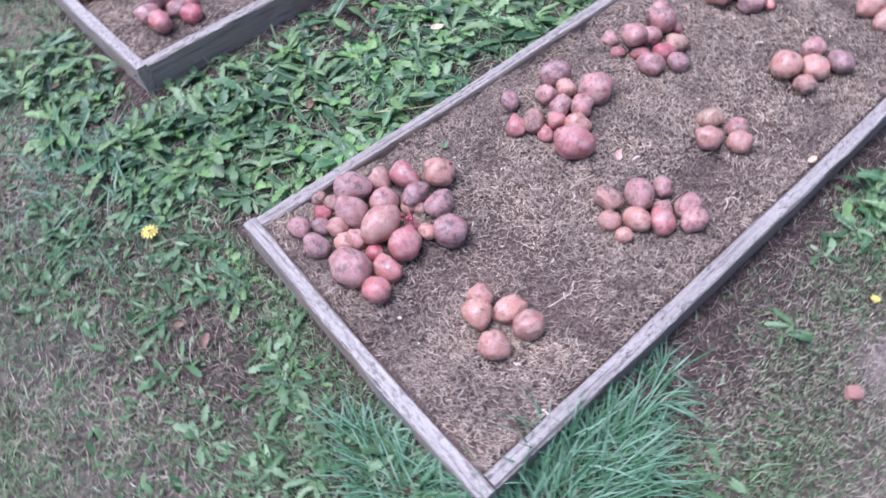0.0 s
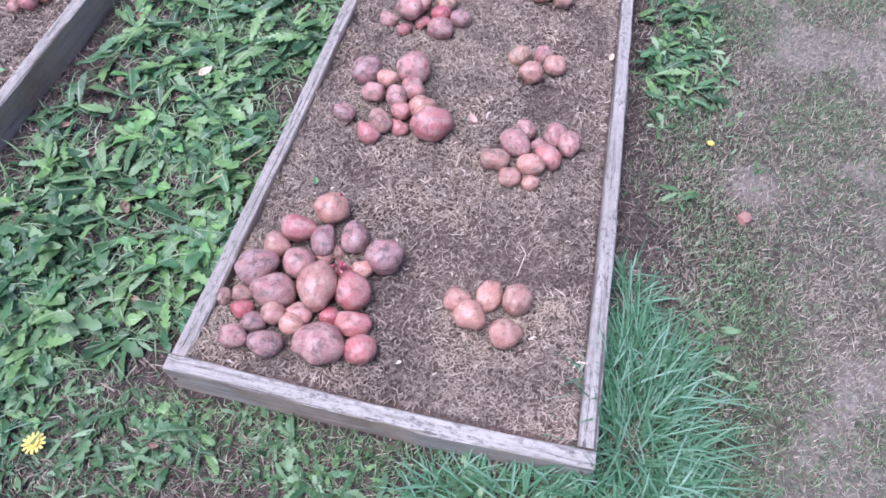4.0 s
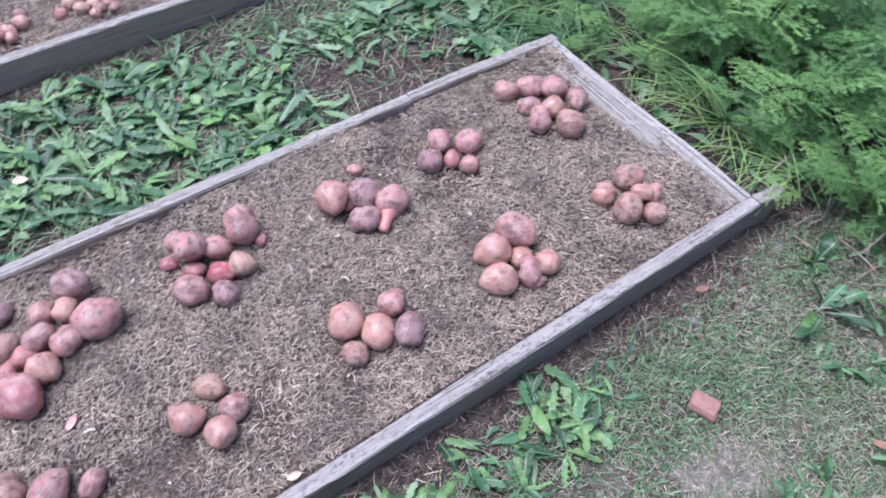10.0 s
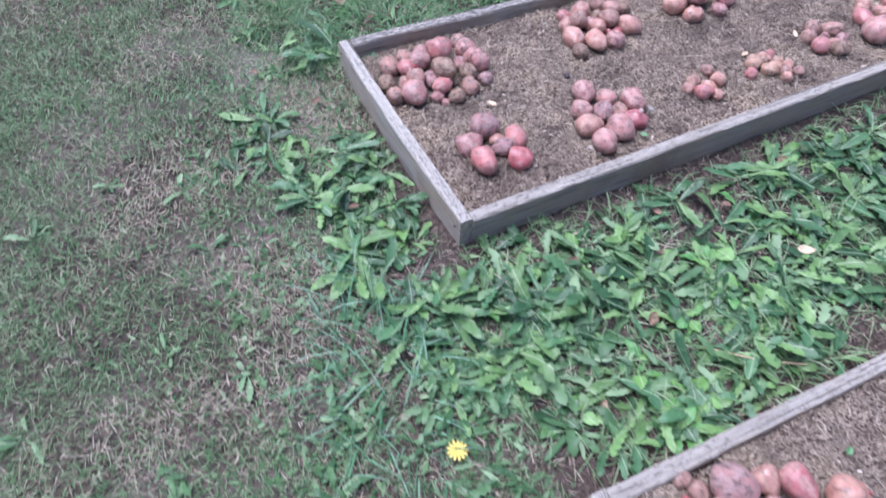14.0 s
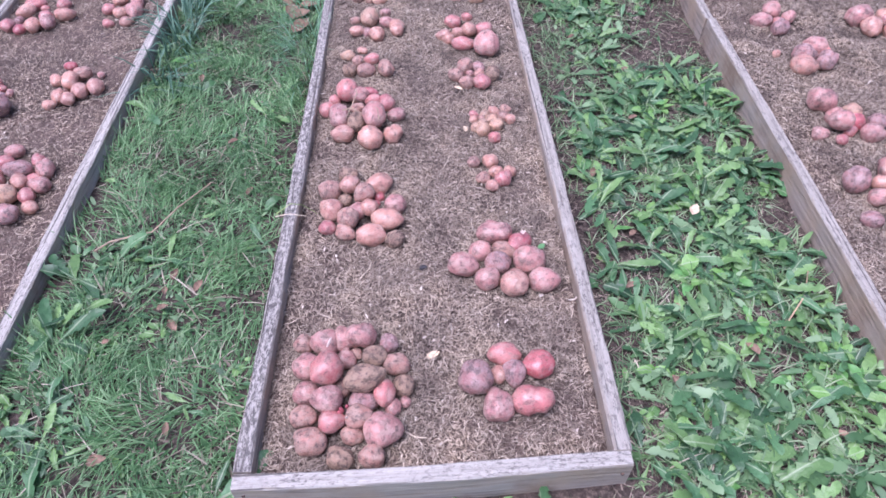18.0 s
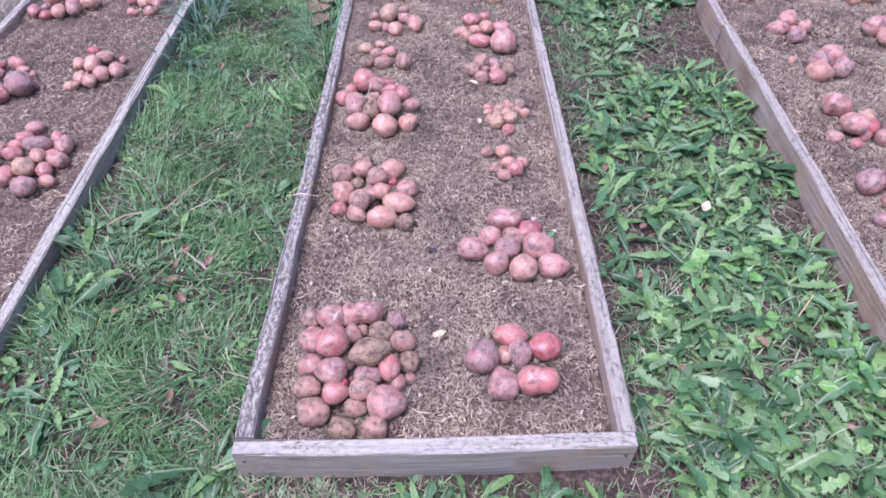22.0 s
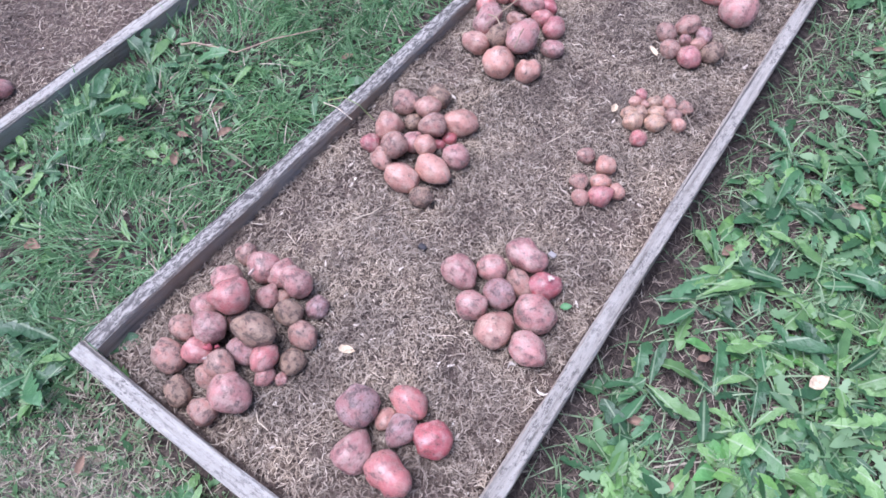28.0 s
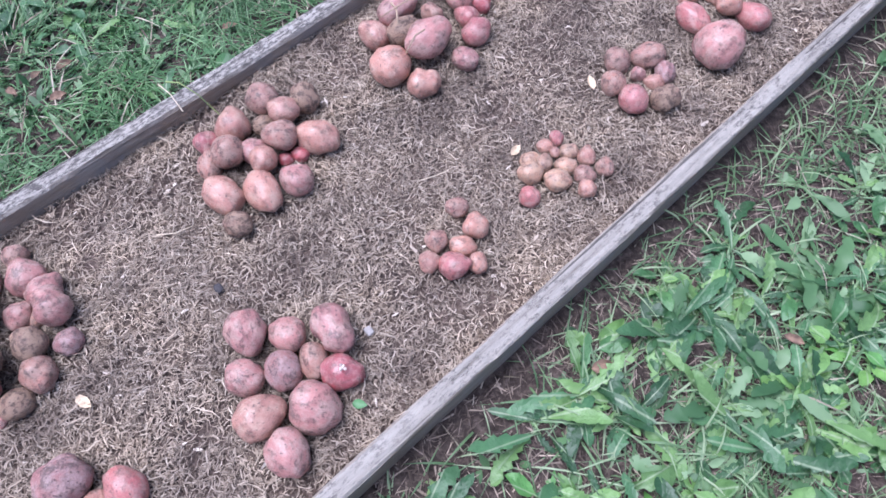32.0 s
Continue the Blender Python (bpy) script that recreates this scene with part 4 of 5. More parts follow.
heap("C5", {
    "o": [(-0.924, 2.168, 0, 65, 49, 42), (-0.892, 2.068, 0, 57, 32, 24), (-0.846, 1.996, 0, 56, 31, 23)],
    "p": [(-0.850, 2.171, 0, 71, 57, 93), (-0.831, 2.069, 0, 83, 65, 96), (-0.873, 2.124, 0, 44, 31, 35)],
    "r": [(-0.948, 2.094, 0, 58, 43, 39), (-0.924, 1.994, 0, 45, 24, 4)],
})
heap("C6", {
    "o": [(-1.098, 0.238, 0, 48, 40, 129), (-0.948, 0.288, 0.2, 68, 48, 74), (-0.866, 0.150, 0, 43, 35, 77)],
    "p": [(-1.056, 0.287, 0, 62, 33, 57), (-1.033, 0.168, 0, 57, 50, 101), (-0.904, 0.197, 0.1, 98, 64, 144), (-0.926, 0.336, 0, 113, 60, 2), (-0.934, 0.134, 0, 87, 46, 139), (-0.813, 0.311, 0, 79, 46, 63)],
    "r": [(-0.998, 0.223, 0.2, 67, 41, 70), (-0.864, 0.258, 0, 63, 34, 61), (-0.811, 0.199, 0, 78, 41, 54)],
})
heap("C7", {
    "o": [(-1.254, 0.184, 0, 66, 43, 82)],
    "r": [(-1.197, 0.235, 0, 69, 42, 73), (-1.213, 0.287, 0, 47, 27, 70)],
    "p": [(-1.280, 0.235, 0, 59, 36, 78), (-1.340, 0.194, 0, 50, 30, 76)],
})


# ---- weeds ----
def leaf_shape(name, length, width, teeth, droop, fold, seed):
    """A leaf along +x from its base, with a folded blade; teeth: depth of its lobes."""
    r = random.Random(seed)
    n = 34 if teeth else 14
    mid, left, right = [], [], []
    curve, lobes = r.uniform(-0.30, 0.30), r.uniform(4.2, 6.4)
    for i in range(n + 1):
        s = i / n
        if teeth:
            env = 0.07 + 0.93 * max(0.0, math.sin(math.pi * min(1.0, max(0.0, s - 0.10) / 0.90) ** 1.35 * 0.95)) ** 0.85
        else:
            env = 0.09 if s < 0.28 else math.sin(math.pi * min(1, (s - 0.28) / 0.72) ** 0.8) ** 0.75
        u = (s * lobes + 0.2 * math.sin(s * 9 + seed)) % 1.0
        u2 = (u + 0.15) % 1.0
        free = 1.0 if s < 0.86 else 0.0
        cut = 1 - teeth * free * (u if u > 0.14 else 1 - u / 0.14)
        cut2 = 1 - teeth * free * (u2 if u2 > 0.14 else 1 - u2 / 0.14)
        x, y0 = s * length, curve * length * s * s
        z = length * (0.34 * s - droop * s * s) + 0.004 * math.sin(s * 7 + seed)
        wl, wr = max(0.0025, width * env * cut * r.uniform(0.93, 1.05)), max(0.0025, width * env * cut2 * r.uniform(0.93, 1.05))
        back = 0.16 * length * cut / lobes if teeth else 0
        mid.append((x, y0, z))
        left.append((x - back, y0 + wl, z + fold * wl + 0.003 * math.sin(s * 13 + seed)))
        right.append((x - back, y0 - wr, z + fold * wr + 0.003 * math.sin(s * 12 + seed * 2)))
    mid[-1] = left[-1] = right[-1] = mid[-1]
    verts = mid + left + right
    k = n + 1
    faces = []
    for i in range(n):
        faces += [(i, i + 1, k + i + 1, k + i), (2 * k + i, 2 * k + i + 1, i + 1, i)]
    return mesh_of(name, verts, faces, True)


TOOTHED_LEAVES = [leaf_shape("leaf", 0.18, 0.027 + 0.0028 * k, 0.64, 0.34 - 0.04 * (k % 3), 0.30, k) for k in range(5)]
TOOTHED_LEAVES += [leaf_shape("leaf", 0.18, 0.023 + 0.0028 * k, 0.45, 0.36 - 0.05 * (k % 3), 0.26, k + 6) for k in range(5)]
TOOTHED_LEAVES += [leaf_shape("leaf", 0.17, 0.017 + 0.004 * k, 0.25, 0.32, 0.25, k + 12) for k in range(4)]
BROAD_LEAVES = [leaf_shape("leaf", 0.11, 0.024, 0, 0.36, 0.3, s + 20) for s in range(3)] + [leaf_shape("leaf", 0.085, 0.026, 0, 0.30, 0.2, s + 30) for s in range(2)]
for me in TOOTHED_LEAVES:
    me.materials.append(TOOTHED)
for me in BROAD_LEAVES:
    me.materials.append(BROAD)
BRIGHT_LEAVES = [m.copy() for m in BROAD_LEAVES]
for me in BRIGHT_LEAVES:
    me.materials[0] = BRIGHT
wr = random.Random(11)


def weed(x, y, kind, size=1.0, leaves=8, lean=0.0):
    """A rosette of leaves on the ground."""
    words, cat, meshes = {
        "toothed": ("green dandelion rosette with toothed leaves in the path", "dandelion", TOOTHED_LEAVES),
        "broad": ("green broad-leaved plantain lying flat on the ground", "plantain", BROAD_LEAVES),
        "bright": ("fresh light green broad-leaved weed on the ground", "weed", BRIGHT_LEAVES),
    }[kind]
    ob = tagged(new({"toothed": "dandelion", "broad": "plantain", "bright": "weed"}[kind]), words, cat, cat + " plants")
    ob.matrix_world = pose(x, y, float(ground_height(x, y)))
    for k in range(leaves):
        lf = part("leaf", wr.choice(meshes), None, ob)
        s = size * wr.uniform(0.5, 1.3)
        turn = 360 * k / leaves + wr.uniform(-35, 35)
        lf.matrix_local = pose(wr.uniform(-0.015, 0.015), wr.uniform(-0.015, 0.015), 0.004, wr.uniform(-24, 24), wr.uniform(-24, 12) - lean, turn) @ Matrix.Diagonal((s, s * wr.uniform(0.8, 1.15), s, 1))
    return ob


def scatter(x0, x1, y0, y1, count, kinds, size, leaves, gap=0.06, thin=0.0):
    """Weeds over a stretch of ground, clear of the beds."""
    n = tries = 0
    while n < count and tries < count * 30:
        tries += 1
        x, y = wr.uniform(x0, x1), wr.uniform(y0, y1)
        if in_any_bed(np.array(x), np.array(y), gap) or float(bare_soil(x, y)) > 0.55 or (thin and float(fractal(x * 3.1, y * 3.1, 17)) < thin):
            continue
        weed(x, y, wr.choice(kinds), size * wr.uniform(0.75, 1.2), wr.randint(*leaves))
        n += 1


def carpet(name, spots, size, leaves, label, seed):
    """Many small rosettes over a stretch, joined: too many to count."""
    r = random.Random(seed)
    shapes = []
    for me in TOOTHED_LEAVES + BROAD_LEAVES[:2]:
        co = np.empty(len(me.vertices) * 3, np.float32)
        me.vertices.foreach_get("co", co)
        vi = np.empty(len(me.loops), np.int32)
        me.loops.foreach_get("vertex_index", vi)
        shapes.append((co.reshape(-1, 3), vi.reshape(-1, 4)))
    verts, faces, base = [], [], 0
    for x0, x1, y0, y1, count, thin in spots:
        n = tries = 0
        while n < count and tries < count * 30:
            tries += 1
            x, y = r.uniform(x0, x1), r.uniform(y0, y1)
            if in_any_bed(np.array(x), np.array(y), 0.04) or float(bare_soil(x, y)) > 0.6 or (thin and float(fractal(x * 3.1, y * 3.1, 17)) < thin):
                continue
            n += 1
            for k in range(r.randint(*leaves)):
                co, fa = r.choice(shapes)
                s = size * r.uniform(0.5, 1.3)
                m = np.array(pose(x + r.uniform(-0.01, 0.01), y + r.uniform(-0.01, 0.01), float(ground_height(x, y)) + 0.004, r.uniform(-28, 28), r.uniform(-18, 10), r.uniform(0, 360)))
                verts.append((co * s) @ m[:3, :3].T + m[:3, 3])
                faces.append(fa + base)
                base += len(co)
    return tagged(part(name, mesh_of(name, np.concatenate(verts), np.concatenate(faces), True), SMALL_LEAF), label, "weeds", kind="stuff")


MOST = ["toothed"] * 6 + ["broad"] * 2
scatter(0.88, 1.50, -0.06, 1.65, 172, ["toothed"] * 9 + ["broad"] * 3 + ["bright"], 0.53, (6, 11), 0.02, 0.25)
scatter(0.93, 1.46, 1.65, 2.25, 34, ["toothed", "broad", "broad"], 0.42, (5, 8), 0.05, 0.30)
scatter(0.36, 1.06, -0.30, -0.06, 36, MOST, 0.50, (7, 11), 0.04, 0.25)
scatter(1.06, 1.30, -0.20, -0.06, 8, MOST, 0.45, (6, 9), 0.04)
scatter(1.50, 2.10, -0.24, -0.06, 14, ["broad", "broad", "toothed"], 0.36, (4, 7), 0.03)
scatter(0.05, 0.40, -0.45, -0.30, 8, MOST, 0.5, (5, 8), 0.04)
scatter(2.42, 2.60, 1.10, 1.90, 42, ["toothed"] * 5 + ["broad", "bright"], 0.42, (4, 7), 0.04)
scatter(-0.62, -0.40, 0.05, 0.75, 12, MOST, 0.50, (5, 8), 0.04)
scatter(-0.62, -0.03, -0.3, 0.9, 36, MOST + ["broad"], 0.38, (4, 7), 0.05)
scatter(-0.62, -0.03, 0.75, 2.4, 12, ["broad", "toothed", "toothed"], 0.5, (4, 6), 0.06)
for x, y, k in ((-0.06, -0.02, 0.8), (-0.10, -0.10, 0.7), (-0.56, 0.42, 0.7), (-0.58, 0.62, 0.75), (-0.52, 0.50, 0.6)):
    weed(x, y, "toothed", k, 7)
scatter(-1.5, -0.55, -0.35, -0.06, 16, MOST, 0.7, (6, 9), 0.05)
carpet("low_weeds", ((0.86, 1.52, 2.0, 3.1, 60, 0), (-0.2, 0.9, 2.42, 3.0, 46, 0), (1.5, 2.4, 2.5, 2.8, 30, 0)), 0.65, (5, 8), "low green weeds behind the beds", 41)
carpet("low_weeds", ((0.92, 1.49, -0.1, 2.1, 95, 0.33),), 0.5, (4, 7), "small green weeds between larger rosettes in the path", 42)
carpet("low_weeds", ((0.3, 0.8, -0.22, -0.06, 10, 0), (1.02, 1.62, -0.50, -0.10, 44, 0), (1.45, 2.3, -0.40, -0.08, 40, 0.36), (-0.4, 1.7, -1.2, -0.5, 14, 0.45)), 0.32, (4, 7), "low toothed weeds in the worn lawn before the beds", 43)
carpet("low_weeds", ((2.42, 2.80, 0.25, 1.15, 14, 0), (2.45, 3.3, 1.95, 2.65, 34, 0.36), (2.42, 2.7, 1.1, 2.0, 34, 0.36)), 0.30, (4, 7), "low weeds in the lawn beside the bed", 44)
weed(1.19, 0.66, "broad", 1.05, 4)
weed(1.11, 0.63, "bright", 0.7, 3)
weed(1.02, 0.80, "bright", 0.6, 3)


# ---- grass ----
def blades(name, x, y, length, width, lean, droop, mat, label, kind="stuff", k=4, turn=None, category="grass", shape=(0.8, 1.0, 0.75, 0.08)):
    n = len(x)
    turn = rng.uniform(0, 2 * np.pi, n) if turn is None else turn
    d = np.stack([np.cos(turn), np.sin(turn), np.zeros(n)], 1)
    s = np.stack([-np.sin(turn), np.cos(turn), np.zeros(n)], 1)
    t = np.linspace(0, 1, k)[None, :]
    out = length[:, None] * (np.sin(lean)[:, None] * t + 0.35 * droop[:, None] * t ** 2)
    up = length[:, None] * (np.cos(lean)[:, None] * t - droop[:, None] * 0.75 * t ** 2)
    base = np.stack([x, y, ground_height(x, y)], 1)
    mid = base[:, None, :] + d[:, None, :] * out[..., None]
    mid[..., 2] += np.maximum(up, 0.002 + 0.006 * t) - 0.004 * (1 - t)
    w = width[:, None] * np.array(shape)[None, :]
    ob = part(name, ribbons(name, mid, s[:, None, :] * w[..., None]), mat)
    return tagged(ob, label, category, kind=kind)


def lawn(x0, x1, y0, y1, per_m2, green, lengths, seed, tall=1.0, thin=1.0, gap=0.004, bend=0.0):
    """Short worn lawn: green and dry blades in patches, thin on dusty and bare earth."""
    n = int((x1 - x0) * (y1 - y0) * per_m2)
    x, y = rng.uniform(x0, x1, n), rng.uniform(y0, y1, n)
    f = fractal(x * 4.0, y * 4.0, seed)
    f2 = fractal(x * 11.0, y * 11.0, seed + 9)
    w, b = worn(x, y), bare_soil(x, y)
    ok = ~in_any_bed(x, y, gap) & (rng.uniform(0, 1, n) < (0.25 + 1.1 * f2) * (1 - 0.15 * w * smooth(f2, 0.35, 0.6)) * (1 - 0.93 * b) * (1 - 0.8 * smooth(x, 0.82, 1.0) * (1 - smooth(x, 1.25, 1.4)) * smooth(y, -0.32, -0.22) * (1 - smooth(y, -0.08, -0.04))))
    x, y, f, w = x[ok], y[ok], f[ok], w[ok]
    is_green = rng.uniform(0, 1, len(x)) < np.clip(green + (f - 0.5) * 1.8 - 0.55 * w, 0.05, 0.97)
    for flag, mat, words in ((True, GRASS, "short green lawn grass"), (False, STRAW, "dry straw-coloured lawn grass")):
        q = is_green == flag
        m = int(q.sum())
        if not m:
            continue
        lean = np.abs(rng.normal(0.75 if flag else 1.15, 0.35, m))
        blades("grass", x[q], y[q], rng.uniform(*lengths, m) * tall * (1 - 0.3 * w[q]), rng.uniform(0.0008, 0.0017, m) * thin, np.clip(lean, 0, 1.5), rng.uniform(0.1, 0.6, m) + bend, mat, words, k=5 if bend else 3, shape=(0.8, 1.0, 0.9, 0.6, 0.08) if bend else (0.9, 0.85, 0.1))


lawn(2.40, 3.5, -0.5, 2.9, 36000, 0.53, (0.008, 0.028), 31, 1.0, 0.85, 0.03)
lawn(3.5, 4.5, -0.8, 2.9, 12000, 0.6, (0.012, 0.038), 31, 1.0, 0.8)
lawn(2.40, 4.3, 2.4, 4.0, 4000, 0.5, (0.02, 0.06), 32)
lawn(-0.7, 2.5, -2.2, -0.02, 22000, 0.86, (0.012, 0.045), 33, 1.0, 1.0)
lawn(-2.6, -0.7, -2.2, 0.02, 12000, 0.72, (0.015, 0.05), 33)
lawn(-2.6, -1.4, 0.0, 4.2, 5000, 0.25, (0.015, 0.05), 37)
lawn(0.8, 1.56, -0.05, 3.2, 4000, 1.1, (0.03, 0.13), 39, 1.0, 1.4, 0.02, 0.7)
m = 26000
x, y = rng.uniform(0.82, 1.54, m), rng.uniform(-0.4, 2.4, m)
blades("litter", x, y, rng.uniform(0.008, 0.05, m), rng.uniform(0.0005, 0.0018, m), np.clip(rng.normal(1.35, 0.15, m), 0, 1.55), rng.uniform(0.0, 0.3, m), LITTER, "dead brown stems and leaf scraps on the path", category="litter")


n = 90000
x, y = rng.normal(0.4, 2.6, n), rng.normal(0.6, 2.6, n)
near = (x > -2.6) & (x < 3.5) & (y > -2.2) & (y < 3.2)
ok = ~in_any_bed(x, y, 0.01) & ~(near & (rng.uniform(0, 1, n) < 0.75)) & (np.abs(x) < 6) & (np.abs(y) < 6)
x, y = x[ok], y[ok]
q = rng.uniform(0, 1, len(x)) < np.clip(0.5 + (fractal(x * 1.5, y * 1.5, 77) - 0.5) * 2, 0.1, 0.9)
for px, py, mat, words in ((x[q], y[q], GRASS, "thin green lawn grass round the beds"), (x[~q], y[~q], STRAW, "thin dry lawn grass round the beds")):
    m = len(px)
    blades("grass", px, py, rng.uniform(0.015, 0.05, m), rng.uniform(0.001, 0.002, m), np.clip(rng.normal(0.9, 0.35, m), 0, 1.5), rng.uniform(0.1, 0.6, m), mat, words, k=3, shape=(0.9, 0.85, 0.1))


def small_weeds(x0, x1, y0, y1, count, seed, longest=0.045):
    """Small leaves of clover, vetch and seedlings, too many to count."""
    x, y = rng.uniform(x0, x1, count), rng.uniform(y0, y1, count)
    ok = ~in_any_bed(x, y, 0.012) & (rng.uniform(0, 1, count) < 2.2 * (fractal(x * 4, y * 4, seed) - 0.30) * (1 - 0.9 * bare_soil(x, y)) * (1 - 0.7 * worn(x, y)))
    x, y = x[ok], y[ok]
    m = len(x)
    blades("small_weeds", x, y, rng.uniform(0.015, longest, m), rng.uniform(0.08, 0.17, m) * longest, np.clip(rng.normal(0.95, 0.3, m), 0.1, 1.5), rng.uniform(0.0, 0.5, m), SMALL_LEAF,
           "small green weed leaves close to the ground", category="weeds", shape=(0.15, 0.9, 0.85, 0.1))


small_weeds(0.90, 1.49, -0.2, 2.9, 2600, 61, 0.045)
m = 2600
x, y = rng.normal(1.72, 0.2, m), rng.normal(-0.27, 0.11, m)
ok = ~in_any_bed(x, y, 0.008)
x, y, m = x[ok], y[ok], int(ok.sum())
blades("litter", x, y, rng.uniform(0.01, 0.06, m), rng.uniform(0.0005, 0.0016, m), np.clip(rng.normal(1.25, 0.25, m), 0, 1.55), rng.uniform(0.0, 0.5, m), LITTER, "dead brown stems and scraps on bare soil before the bed", category="litter")
m = 1500
x, y = rng.normal(0.18, 0.16, m), rng.normal(-0.2, 0.07, m)
ok = ~in_any_bed(x, y, 0.008)
x, y, m = x[ok], y[ok], int(ok.sum())
blades("litter", x, y, rng.uniform(0.01, 0.05, m), rng.uniform(0.0005, 0.0015, m), np.clip(rng.normal(1.25, 0.25, m), 0, 1.55), rng.uniform(0.0, 0.5, m), STRAW, "dry straw and dead grass on worn ground before the bed", category="litter")
m = 4200
x, y = 2.42 + np.abs(rng.normal(0, 0.10, m)), rng.uniform(0.25, 2.4, m)
x = x - 0.027 * y
ok = ~in_any_bed(x, y, 0.008)
x, y, m = x[ok], y[ok], int(ok.sum())
blades("litter", x, y, rng.uniform(0.01, 0.055, m), rng.uniform(0.0005, 0.0016, m), np.clip(rng.normal(1.3, 0.18, m), 0, 1.55), rng.uniform(0.0, 0.4, m), LITTER, "dead brown grass and stems along the board", category="litter")
small_weeds(-0.1, 2.4, -0.6, -0.04, 3000, 62)
small_weeds(2.40, 2.72, 0.2, 2.5, 2000, 63, 0.025)
small_weeds(2.42, 3.4, 1.75, 2.8, 3200, 64, 0.02)
lawn(2.45, 3.4, 1.7, 2.7, 16000, 0.85, (0.012, 0.04), 34, 1.0, 0.9, 0.03, 0.35)
small_weeds(-0.66, 0.0, -0.3, 2.6, 4200, 65)
small_weeds(-0.4, 1.6, -1.3, -0.5, 1600, 66, 0.03)
n = 36000
x, y = rng.uniform(-0.70, 0.0, n), rng.uniform(-0.25, 3.0, n)
ok = ~in_any_bed(x, y, 0.004) & (rng.uniform(0, 1, n) < (0.06 + 2.3 * (fractal(x * 6, y * 6, 71) - 0.30)) * (1 - 0.85 * bare_soil(x, y)))
x, y = x[ok], y[ok]
m = len(x)
blades("grass", x, y, rng.uniform(0.025, 0.115, m) * (0.45 + 1.0 * fractal(x * 5, y * 5, 73)), rng.uniform(0.0008, 0.0020, m), np.clip(rng.normal(0.85, 0.35, m), 0, 1.4), rng.uniform(0.3, 0.95, m), LUSH, "long lush green grass lying in the path",
       turn=14 * fractal(x * 3.2, y * 3.2, 91) + rng.normal(0, 0.75, m))
q = rng.uniform(0, 1, m) < 0.07
k = int(q.sum())
blades("litter", x[q], y[q] + 0.012, rng.uniform(0.015, 0.05, k), rng.uniform(0.001, 0.004, k), np.clip(rng.normal(1.2, 0.25, k), 0, 1.5), rng.uniform(0.0, 0.4, k), LITTER, "curled brown dead leaves in the grass", category="litter")
blades("grass", x[q] + 0.01, y[q], rng.uniform(0.04, 0.12, int(q.sum())), rng.uniform(0.001, 0.002, int(q.sum())), np.clip(rng.normal(1.2, 0.2, int(q.sum())), 0, 1.5), rng.uniform(0.2, 0.7, int(q.sum())), STRAW, "dry brown grass stems between green grass")


def tuft(x, y, rx, ry, count, lengths, lean=0.62, mat=TUFT, wide=(0.0012, 0.0024), words="thick tuft of long blue-green grass beside the bed"):
    a, r = rng.uniform(0, 2 * np.pi, count), np.sqrt(rng.uniform(0, 1, count))
    px, py = x + rx * r * np.cos(a), y + ry * r * np.sin(a)
    keep = ~in_any_bed(px, py, 0.006)
    px, py, a = px[keep], py[keep], a[keep]
    m = len(px)
    return blades("grass_tuft", px, py, rng.uniform(*lengths, m), rng.uniform(*wide, m), np.clip(rng.normal(lean, 0.28, m), 0, 1.3), rng.uniform(0.3, 1.0, m), mat, words, turn=a + rng.normal(0, 0.9, m))


for args in ((2.51, 0.06, 0.11, 0.26, 900, (0.10, 0.21)), (2.30, -0.13, 0.22, 0.07, 400, (0.06, 0.15)), (2.62, -0.12, 0.12, 0.10, 350, (0.08, 0.2)),
             (2.46, 0.38, 0.05, 0.12, 160, (0.05, 0.12)), (1.2, 2.5, 0.3, 0.2, 400, (0.06, 0.18)),
             (-0.08, 1.9, 0.06, 0.4, 260, (0.10, 0.2)), (-0.35, 2.55, 0.3, 0.25, 900, (0.12, 0.28)),
             (-1.0, -0.2, 0.3, 0.14, 600, (0.08, 0.2)), (1.08, -0.30, 0.3, 0.15, 160, (0.08, 0.18))):
    tuft(*args)
tuft(-0.62, 1.92, 0.05, 0.42, 190, (0.12, 0.28), 0.5, BLUE_GREEN, (0.0022, 0.0045), "long blue-green strap leaves along the low bed")
tuft(0.94, 2.62, 0.12, 0.12, 160, (0.12, 0.30), 0.5, BLUE_GREEN, (0.002, 0.005), "grey-green clump of strap leaves behind the beds")


def tube(points, radii, sides=7):
    """A round stalk through points with a radius at each."""
    pts = [Vector(p) for p in points]
    verts, faces = [], []
    for i, (p, r) in enumerate(zip(pts, radii)):
        way = (pts[min(i + 1, len(pts) - 1)] - pts[max(i - 1, 0)]).normalized()
        a = way.cross(Vector((0.3, 0.2, 1))).normalized()
        b = way.cross(a)
        for k in range(sides):
            t = 2 * math.pi * k / sides
            verts.append(p + (a * math.cos(t) + b * math.sin(t)) * r)
    for i in range(len(pts) - 1):
        for k in range(sides):
            j = (k + 1) % sides
            faces.append((i * sides + k, i * sides + j, (i + 1) * sides + j, (i + 1) * sides + k))
    return mesh_of("tube", verts, faces, True)


